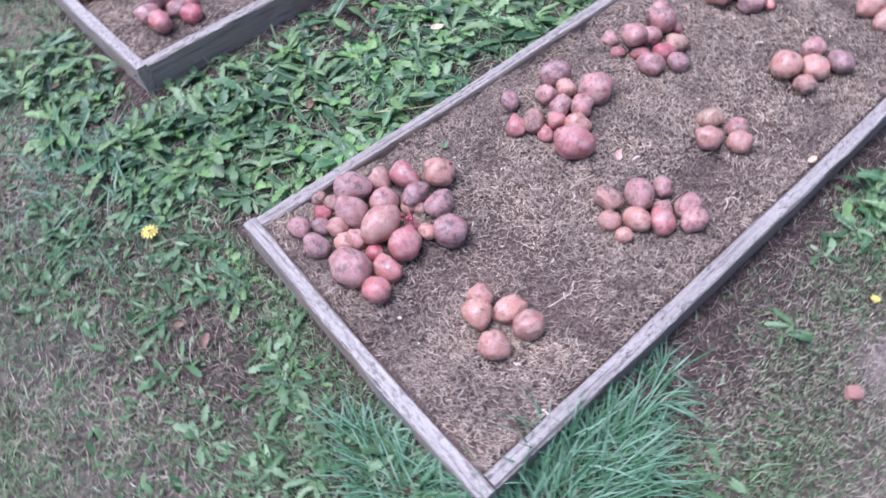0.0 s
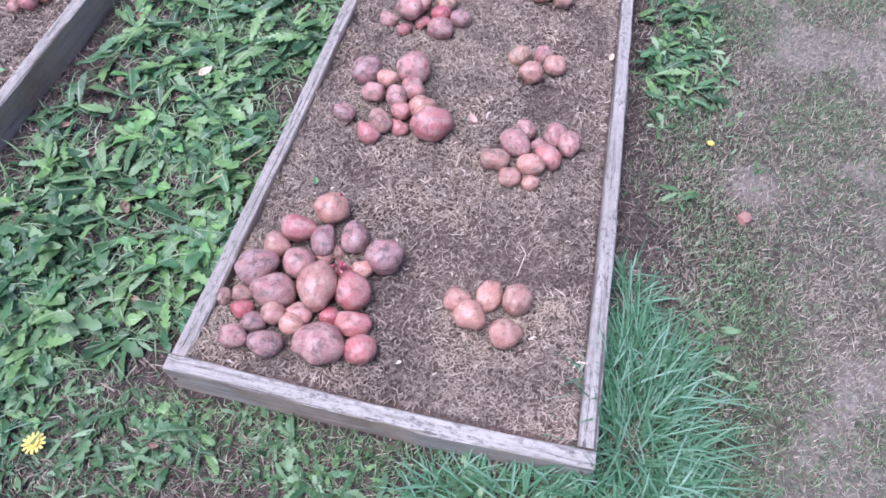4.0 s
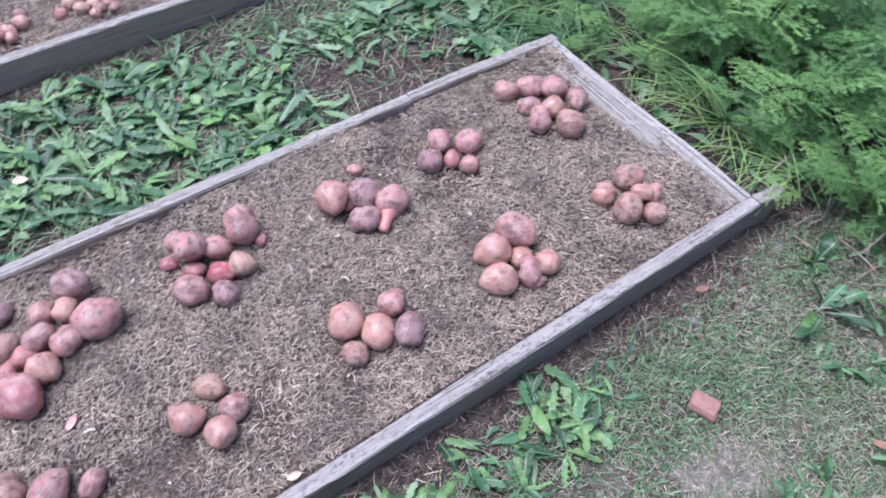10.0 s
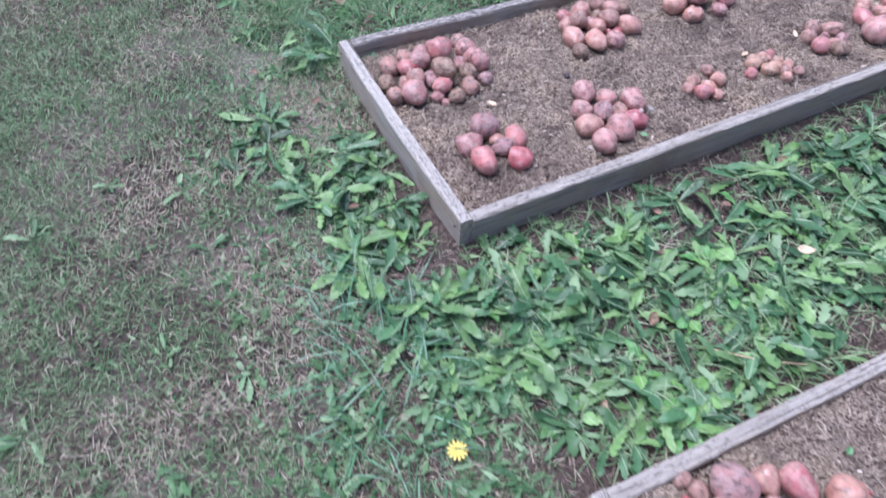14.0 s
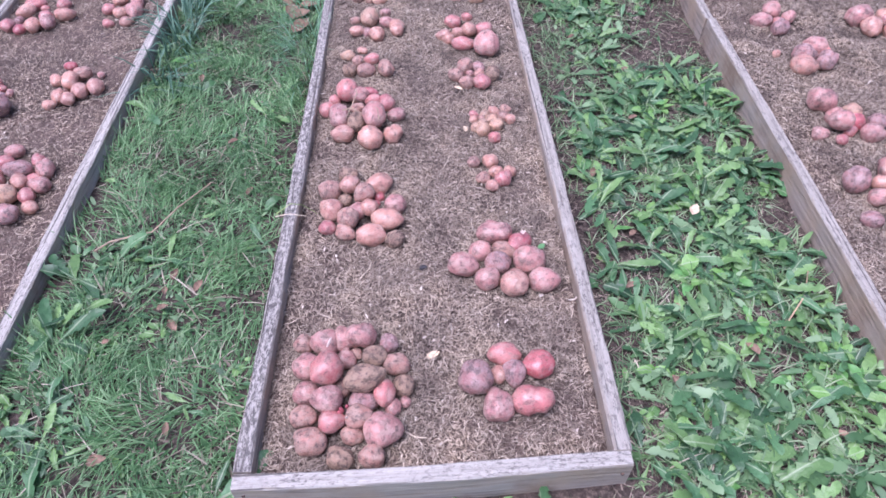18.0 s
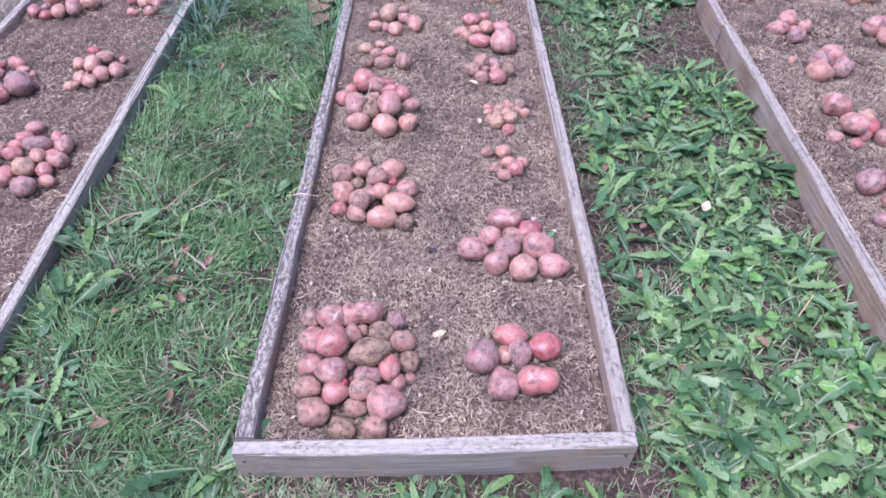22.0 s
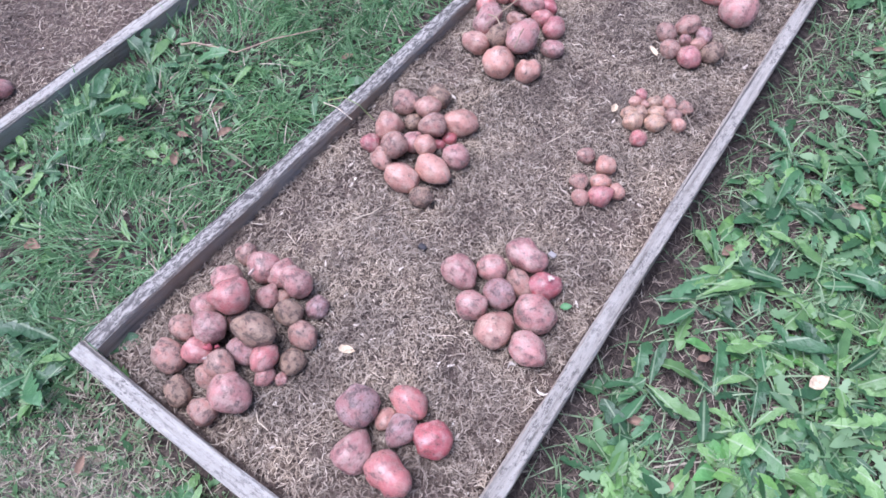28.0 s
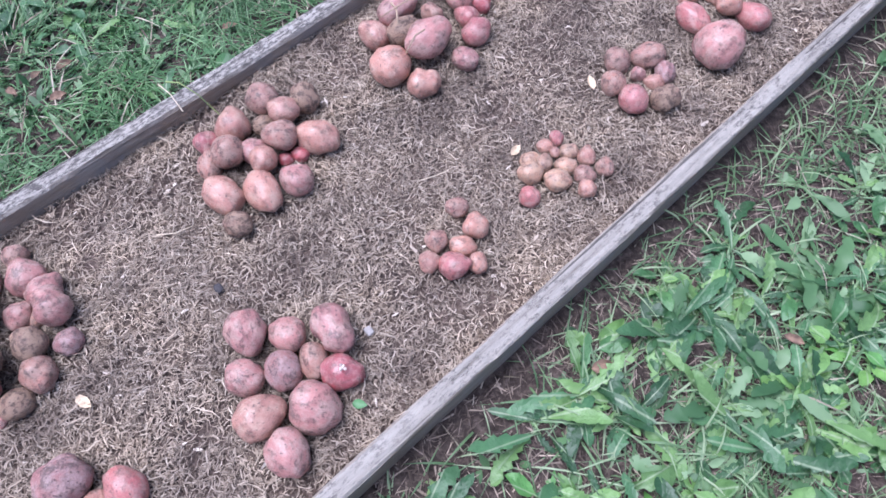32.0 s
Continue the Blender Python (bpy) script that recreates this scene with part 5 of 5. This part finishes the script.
# ---- feathery carrot tops behind the beds ----
def frond_shape(seed, length):
    """A carrot leaf: bare stalk, then twice-divided feathery blade, bending over along +x."""
    r = random.Random(seed)
    verts, faces = [], []

    def spine(s):
        return Vector((length * (0.28 * s + 0.42 * s * s), 0, length * (0.95 * s - 0.42 * s * s)))

    def strip(p, q, w0, w1, up):
        side = (q - p).cross(up)
        side = side.normalized() if side.length > 1e-6 else Vector((0, 1, 0))
        b = len(verts)
        verts.extend([p - side * w0, p + side * w0, q + side * w1, q - side * w1])
        faces.append((b, b + 1, b + 2, b + 3))
    for i in range(8):
        p, q = spine(i / 8), spine((i + 1) / 8)
        strip(p, q, 0.003 * (1 - i / 10), 0.003 * (1 - (i + 1) / 10), Vector((0, 0, 1)))
        strip(p, q, 0.0022 * (1 - i / 10), 0.0022 * (1 - (i + 1) / 10), Vector((0, 1, 0)))
    pairs = 9
    for i in range(pairs):
        s = 0.42 + 0.58 * i / pairs
        p = spine(s)
        fwd = (spine(min(1, s + 0.05)) - spine(s - 0.05)).normalized()
        reach = length * 0.26 * math.sin(math.pi * (0.25 + 0.72 * (1 - i / pairs))) * r.uniform(0.8, 1.15)
        for sgn in (-1, 1):
            way = (fwd * 0.55 + Vector((0, sgn, 0)) + Vector((0, 0, r.uniform(-0.35, 0.2)))).normalized()
            strip(p, p + way * reach, 0.0008, 0.0004, Vector((0, 0, 1)))
            for k in range(1, 10):
                o = p + way * reach * k / 9.2
                size = 0.021 * (1 - 0.6 * k / 9) * r.uniform(0.7, 1.3)
                for g in (-1, 1):
                    lf = (way * 0.7 + fwd * g * 0.8 + Vector((0, 0, r.uniform(-0.5, 0.5)))).normalized()
                    for spread in (-0.55, 0, 0.55):
                        tip = (lf + way * spread).normalized()
                        strip(o, o + tip * size, 0.0006, 0.0014, Vector((r.uniform(-0.5, 0.5), r.uniform(-0.5, 0.5), 1)))
    return mesh_of("frond", verts, faces)


FRONDS = [frond_shape(s, 0.40 + 0.03 * s) for s in range(5)]
for me in FRONDS:
    me.materials.append(FERNY)
cr = random.Random(5)


YOUNG_STALK = blade_mix("carrot_stalk", (0.0, (0.15, 0.28, 0.07)), (1.0, (0.33, 0.44, 0.16)), rough=0.4, through=0.1)


def stalk_shape(seed):
    """A bare leaf stalk of unit reach, arching out low along +x."""
    r = random.Random(seed)
    rise, sag, sway = r.uniform(0.6, 0.95), r.uniform(0.45, 0.75), r.uniform(-0.12, 0.12)
    pts = [(t, sway * math.sin(t * 3), rise * t - sag * t * t + 0.02) for t in (0, 0.2, 0.4, 0.6, 0.8, 1.0)]
    return tube(pts, [0.010, 0.009, 0.008, 0.007, 0.006, 0.004], 5)


STALKS = [stalk_shape(s) for s in range(6)]
for me in STALKS:
    me.materials.append(YOUNG_STALK)


def carrot(x, y, size, leaves):
    ob = tagged(new("carrot_plant"), "feathery green carrot tops growing in a dense row", "carrot plant", "carrot row")
    ob.matrix_world = pose(x, y, float(ground_height(x, y)))
    if y < 2.75 and x < 2.3:
        for k in range(12):
            st = part("stalk", cr.choice(STALKS), None, ob)
            s = (0.22 + 0.14 * size) * cr.uniform(0.55, 1.1)
            st.matrix_local = pose(cr.uniform(-0.02, 0.02), cr.uniform(-0.02, 0.02), 0, 0, 0, cr.uniform(-190, 10)) @ Matrix.Diagonal((s, s, s, 1))
    for k in range(leaves):
        f = part("frond", cr.choice(FRONDS), None, ob)
        s = size * cr.uniform(0.7, 1.2)
        f.matrix_local = pose(cr.uniform(-0.02, 0.02), cr.uniform(-0.02, 0.02), 0, cr.uniform(-15, 15), cr.uniform(-18, 22), cr.uniform(0, 360)) @ Matrix.Diagonal((s, s, s, 1))


for row_y, size in ((2.60, 0.42), (2.70, 0.56), (2.82, 0.72), (2.97, 0.86), (3.16, 0.98), (3.36, 1.0)):
    x = 1.72 if row_y < 2.9 else 1.5
    while x < 3.35:
        side = x > 2.42
        many = (5, 7) if side and row_y > 2.55 else (1, 3) if row_y < 2.65 else (4, 7)
        carrot(x + cr.uniform(-0.04, 0.04), row_y + cr.uniform(-0.06, 0.06) + (0.08 if side else 0), size * cr.uniform(0.75, 1.1) * (1.15 if side else 1.0), cr.randint(*many))
        x += 0.15
for row_y, size in ((2.50, 0.42), (2.64, 0.62), (2.82, 0.8)):
    x = -0.22
    while x < 1.5:
        carrot(x + cr.uniform(-0.03, 0.03), row_y + cr.uniform(-0.05, 0.05), size * cr.uniform(0.8, 1.1), cr.randint(4, 6))
        x += 0.17
# lower leafy weeds at the edge of the carrots
for x, y, kind, size, leaves in ((2.80, 2.60, "broad", 1.1, 4), (2.72, 2.50, "broad", 0.7, 5), (2.52, 2.47, "broad", 0.7, 6), (2.62, 2.38, "toothed", 0.6, 6), (3.0, 2.42, "toothed", 0.8, 6),
                                 (-0.13, 2.18, "broad", 0.9, 8), (-0.22, 2.30, "broad", 1.0, 8), (-0.10, 2.36, "broad", 1.0, 9), (-0.33, 2.38, "toothed", 1.0, 8), (-0.53, 1.74, "bright", 0.6, 4),
                                 (0.90, 2.30, "broad", 0.8, 8), (1.02, 2.36, "broad", 0.8, 8), (1.40, 2.24, "broad", 0.8, 7), (1.46, 2.40, "broad", 0.9, 8)):
    weed(x, y, kind, size, leaves, 14)


m = 900
x, y = rng.uniform(1.5, 2.9, m), rng.uniform(2.44, 2.75, m)
ok = ~in_any_bed(x, y, 0.01)
x, y, m = x[ok], y[ok], int(ok.sum())
blades("litter", x, y, rng.uniform(0.04, 0.16, m), rng.uniform(0.001, 0.0028, m), np.clip(rng.normal(1.2, 0.25, m), 0, 1.55), rng.uniform(0.0, 0.4, m), LITTER, "dead brown carrot leaves and stems under the row", category="litter")


# ---- small things ----
def on_potato(key, x, y):
    return min(ALL[key], key=lambda o: (o.matrix_basis.translation.xy - Vector((x, y))).length)


def grown(name, data, mat, potato, label):
    """A part given in world places, under a potato."""
    ob = part(name, data, mat, potato, label)
    ob.matrix_parent_inverse = potato.matrix_basis.inverted()
    return ob


def sprout(key, x, y, z, mat, count, size, label, fat=1.0):
    potato = on_potato(key, x, y)
    r = random.Random(int(x * 1000))
    for k in range(count):
        base = Vector((x + r.uniform(-1, 1) * size * 0.6, y + r.uniform(-1, 1) * size * 0.6, z - size * 0.4))
        way = Vector((r.uniform(-0.7, 0.7), r.uniform(-0.7, 0.7), 0.8)).normalized() * size
        grown("sprout", tube([base, base + way * 0.4, base + way * 0.8, base + way], [size * 0.22 * fat, size * 0.3 * fat, size * 0.24 * fat, size * 0.04]), mat, potato, label)


sprout("A1", 1.755, 0.446, 0.160, SPROUT, 4, 0.014, "short red sprout")
sprout("A1", 1.811, 0.265, 0.15, SPROUT, 6, 0.018, "short red sprout")
sprout("B1", 0.214, 0.149, 0.16, SPROUT, 3, 0.016, "short red sprout")
sprout("B1", 0.222, 0.140, 0.165, PALE_SPROUT, 1, 0.022, "pale sprout", 0.45)
sprout("B1", 0.173, 0.297, 0.185, PALE_SPROUT, 1, 0.028, "pale sprout", 0.4)
sprout("B4", 0.662, 0.668, 0.168, PALE_SPROUT, 5, 0.008, "tiny pale sprout", 1.2)
sprout("A12", 2.162, 2.195, 0.165, PALE_SPROUT, 1, 0.04, "pale sprout", 0.3)
NECK_SKIN = plain("neck_skin", (0.58, 0.26, 0.21), 0.5, 0.25, 60)
knob = min(ALL["A7"], key=lambda o: (o.matrix_basis.translation.xy - Vector((1.90, 1.63))).length)
c = knob.matrix_basis.translation
tip = Vector((1.908, 1.583, 0.118))
grown("neck", tube([c.lerp(tip, 0.25), c.lerp(tip, 0.5) + Vector((0, 0, 0.004)), c.lerp(tip, 0.75), c.lerp(tip, 0.95), tip + (tip - c) * 0.12, tip + (tip - c) * 0.2],
                   [0.028, 0.021, 0.0145, 0.0125, 0.0135, 0.003], 12), NECK_SKIN, knob, "long thin pink neck grown from the potato")


def fallen_leaf(x, y, z, size, mat, label, turn, curl=0.25):
    """A single fallen leaf or petal, cupped."""
    n, verts, faces = 8, [], []
    for i in range(n + 1):
        s = i / n
        w = 0.27 * math.sin(math.pi * s ** 0.8) ** 0.8 * (1 + 0.3 * noise.noise((s * 5, size * 70, 1))) + 0.01
        for q in (-1, -0.5, 0, 0.5, 1):
            verts.append(((s - 0.5) * size, q * w * size, (abs(q) ** 1.6 * curl * w + 0.25 * (s - 0.5) ** 2) * size + 0.002 * noise.noise((s * 4, q * 2, size * 90))))
    for i in range(n):
        for k in range(4):
            faces.append((i * 5 + k, (i + 1) * 5 + k, (i + 1) * 5 + k + 1, i * 5 + k + 1))
    ob = tagged(part("fallen_leaf", mesh_of("fallen_leaf", verts, faces, True), mat), label, "fallen leaf")
    ob.matrix_world = pose(x, y, z, 4, -6, turn)
    return ob


TAN_LEAF = plain("tan_leaf", (0.20, 0.135, 0.085), 0.8, 0.4, 60)
GREEN_BIT = plain("green_scrap", (0.10, 0.24, 0.09), 0.5, 0.2)
RUSTY_LEAF = plain("rusty_leaf", (0.27, 0.14, 0.09), 0.75, 0.35)
PURPLE_LEAF = plain("purple_leaf", (0.16, 0.05, 0.09), 0.6, 0.3)
PINK_LEAF = plain("pinkish_leaf", (0.58, 0.33, 0.27), 0.7, 0.2)
fallen_leaf(0.414, 0.312, 0.118, 0.036, DRY_LEAF, "small pale yellow dry leaf on the mulch", 20)
fallen_leaf(1.209, 0.852, 0.06, 0.048, DRY_LEAF, "pale yellow fallen leaf among the weeds", 60)
fallen_leaf(2.004, 0.809, 0.112, 0.035, PINK_LEAF, "small pinkish dry leaf on the mulch", 130)
fallen_leaf(2.340, 1.143, 0.112, 0.03, DRY_LEAF, "yellow dry leaf beside the board", 80)
fallen_leaf(0.509, 1.409, 0.122, 0.034, DRY_LEAF, "crumpled cream dry leaf beside potatoes", 150, 0.6)
fallen_leaf(0.525, 1.185, 0.118, 0.028, DRY_LEAF, "crumpled cream dry leaf on the mulch", 100, 0.6)
fallen_leaf(-0.045, -0.15, 0.05, 0.06, PURPLE_LEAF, "dark purple dead leaf at the bed corner", 70, 0.4)
fallen_leaf(2.908, 2.215, 0.02, 0.034, RUSTY_LEAF, "orange-brown fallen leaf on the lawn", 30, 0.5)
fallen_leaf(2.43, 2.16, 0.045, 0.034, RUSTY_LEAF, "orange-brown dry leaf beside the board", 70, 0.4)
for x, y, size, a in ((-0.130, 2.02, 0.10, 30), (-0.175, 2.08, 0.09, 95), (-0.115, 1.94, 0.11, 60), (-0.20, 2.15, 0.08, 140), (-0.105, 2.10, 0.08, 10)):
    fallen_leaf(x, y, float(ground_height(x, y)) + 0.025, size, TAN_LEAF, "large curled tan dead leaf beside the board", a, 0.6)
fallen_leaf(0.716, 0.655, 0.122, 0.026, GREEN_BIT, "small torn green leaf on the mulch", 40, 0.4)
fallen_leaf(1.675, 0.50, 0.125, 0.022, GREEN_BIT, "small torn green leaf on the mulch", 110, 0.4)
for x, y, a in ((-0.30, 0.50, 20), (-0.22, 0.57, 70), (-0.26, 0.44, 130), (-0.34, 0.08, 15), (-0.31, 0.56, 100), (1.549, -0.174, 10), (1.62, -0.3, 70), (1.70, -0.27, 140), (0.999, 0.752, 40), (1.12, 1.32, 20), (-0.30, 0.62, 80), (-0.42, 0.40, 30), (-0.2, 0.15, 100), (0.35, -0.30, 60), (2.50, 1.62, 20), (2.47, 1.9, 120), (1.30, 1.05, 50), (1.0, 0.25, 110), (0.95, 0.55, 20), (1.06, 0.48, 75), (1.22, 0.35, 130), (0.93, 1.02, 60), (1.15, 1.62, 15), (1.4, 1.4, 95), (0.98, 1.85, 40), (1.36, 0.12, 150), (-0.25, 1.2, 30), (-0.45, 1.6, 100), (-0.15, 0.95, 65), (-0.05, -0.30, 35), (0.6, -0.2, 80), (0.15, -0.16, 120)):
    fallen_leaf(x, y, float(ground_height(x, y)) + 0.02, 0.022 + 0.026 * ((x * 37 + y * 19) % 1.0), BROWN_LEAF, "curled brown dead leaf on the ground", a, 0.9)


def lump(name, x, y, z, sx, sy, sz, mat, label, category, seed, turn=0):
    """A broken stone or brick piece with flat, chipped faces."""
    r = random.Random(seed)
    bm = bmesh.new()
    bmesh.ops.create_cube(bm, size=1.0)
    bmesh.ops.subdivide_edges(bm, edges=bm.edges[:], cuts=4, use_grid_fill=True)
    for v in bm.verts:
        v.co = v.co.lerp(v.co.normalized() * 0.62, 0.55)
        k = 1 + 0.22 * noise.noise(v.co * 1.7 + Vector((seed, 0, 0))) + 0.05 * noise.noise(v.co * 6)
        v.co = Vector((v.co.x * sx, v.co.y * sy, v.co.z * sz)) * k
    ob = tagged(part(name, bm, mat), label, category)
    ob.matrix_world = pose(x, y, z, r.uniform(-8, 8), r.uniform(-8, 8), turn)
    return ob


lump("brick_piece", 2.644, 1.964, 0.018, 0.058, 0.046, 0.030, BRICK_RED, "broken piece of orange-red brick on the lawn", "brick", 3, 20)
lump("brick_piece", 2.748, 0.736, 0.006, 0.032, 0.03, 0.02, BRICK_RED, "small chip of red brick in dry grass", "brick", 5, 50)
lump("brick_piece", 1.803, -0.649, 0.006, 0.05, 0.035, 0.02, BRICK_RED, "flat dusty piece of brick in the grass", "brick", 8, 10)
lump("stone", 0.39, 0.59, 0.116, 0.018, 0.014, 0.014, CHAR, "small black piece of charcoal on the mulch", "stone", 11)
lump("stone", 0.626, 0.744, 0.117, 0.016, 0.013, 0.010, PEBBLE, "small pale pebble on the mulch", "stone", 17)
lump("stone", 2.878, 2.437, 0.0, 0.06, 0.04, 0.02, STONE, "grey stone half sunk in the lawn", "stone", 13, 30)
lump("stone", 2.47, 2.10, 0.008, 0.05, 0.03, 0.02, STONE, "dark grey stone beside the bed", "stone", 14, 60)
lump("stone", 2.43, 2.44, 0.01, 0.035, 0.03, 0.025, STONE, "pale grey pebble at the bed corner", "stone", 15)


def dandelion_flower(x, y, z, size, words):
    """A yellow flower head: many strap petals round a centre, on a short stalk."""
    ob = tagged(new("dandelion_flower"), words, "flower")
    ob.matrix_world = pose(x, y, 0)
    part("stalk", tube([(0, 0.01, 0), (0, 0.004, z * 0.5), (0, 0, z)], [0.002, 0.002, 0.002]), STALK, ob)
    for k in range(26):
        p = part("petal", PETAL, None, ob)
        w = size * (1.0 if k % 2 else 0.68)
        p.matrix_local = pose(0, 0, z, 0, -12 if k % 2 else -38, k * 360 / 26) @ Matrix.Diagonal((w, w, w, 1))


PETAL = mesh_of("petal", [(0, -0.05, 0), (0, 0.05, 0), (0.6, -0.13, 0.05), (0.6, 0.13, 0.05), (1, -0.09, 0), (1, 0.09, 0)], [(0, 2, 3, 1), (2, 4, 5, 3)])
PETAL.materials.append(YELLOW)
dandelion_flower(1.322, -0.228, 0.055, 0.024, "yellow dandelion flower in the weeds")
dandelion_flower(2.654, 0.968, 0.02, 0.011, "small yellow dandelion flower in dry grass")



# dry stems, stalks and straws lying about
def stem(points, radius, mat, label, category="stem"):
    n = len(points)
    return tagged(part("stem", tube(points, [radius * (1 - 0.5 * i / n) for i in range(n)], 6), mat), label, category)


TAN_STEM = plain("tan_stem", (0.36, 0.27, 0.18), 0.7, 0.25)
STRAW_STEM = plain("straw_stem", (0.62, 0.53, 0.38), 0.6, 0.15)
PINK_STEM = plain("dead_potato_stem", (0.50, 0.36, 0.22), 0.6, 0.2)
stem([(0.557, 2.057, 0.125), (0.585, 2.085, 0.155), (0.63, 2.13, 0.175), (0.71, 2.215, 0.178), (0.79, 2.29, 0.165), (0.84, 2.34, 0.14)], 0.0045, PINK_STEM, "dry bent potato stem arching from the potatoes to the board")
stem([(-0.02, 0.75, 0.17), (0.022, 0.765, 0.195), (0.05, 0.78, 0.175), (0.083, 0.795, 0.125)], 0.0016, STALK, "thin green grass stem bent over the board")
stem([(-0.02, 0.735, 0.175), (0.02, 0.74, 0.18), (0.065, 0.738, 0.172)], 0.0013, STRAW_STEM, "thin straw lying over the board")
for pts in ([(1.915, 0.575, 0.112), (1.935, 0.565, 0.118), (1.95, 0.59, 0.112)], [(1.995, 0.64, 0.11), (1.998, 0.68, 0.116), (2.005, 0.715, 0.11)], [(0.345, 0.12, 0.112), (0.375, 0.10, 0.116), (0.40, 0.10, 0.112)],
            [(0.22, 0.56, 0.112), (0.245, 0.59, 0.119), (0.25, 0.63, 0.112)], [(0.45, 1.0, 0.112), (0.465, 1.03, 0.117), (0.47, 1.06, 0.112)], [(2.02, 1.51, 0.108), (2.05, 1.52, 0.112)],
            [(2.20, 0.36, 0.108), (2.21, 0.42, 0.114), (2.19, 0.45, 0.11)], [(2.12, 1.75, 0.108), (2.08, 1.79, 0.114), (2.05, 1.86, 0.11)]):
    stem(pts, 0.0013, STRAW_STEM, "pale straw lying on the mulch", "straw")
stem([(0.02, -0.16, 0.03), (0.05, -0.28, 0.04), (0.11, -0.38, 0.03), (0.20, -0.42, 0.015)], 0.003, STRAW_STEM, "long dry bent grass stalk on the ground")
stem([(-0.60, 0.12, 0.03), (-0.56, 0.05, 0.035), (-0.62, -0.02, 0.02)], 0.003, PINK_STEM, "short brown twig in the grass")
stem([(-0.56, 0.72, 0.06), (-0.51, 0.734, 0.085), (-0.44, 0.775, 0.07), (-0.408, 0.784, 0.07), (-0.35, 0.87, 0.085), (-0.282, 0.993, 0.07)], 0.0032, TAN_STEM, "long bent dry stalk lying in the grass")
stem([(0.13, 1.20, 0.19), (0.16, 1.19, 0.205), (0.19, 1.17, 0.20)], 0.0025, TAN_STEM, "short dry stalk among the potatoes")
stem([(0.165, 1.30, 0.20), (0.175, 1.25, 0.22), (0.165, 1.20, 0.215), (0.145, 1.16, 0.19)], 0.002, TAN_STEM, "curled dry stalk among the potatoes")
stem([(0.235, 1.20, 0.20), (0.245, 1.17, 0.215), (0.25, 1.14, 0.19)], 0.002, TAN_STEM, "short dry stalk among the potatoes")
stem([(1.33, 0.42, 0.05), (1.42, 0.52, 0.06), (1.47, 0.62, 0.05)], 0.0025, PINK_STEM, "thin dead stem among the weeds")
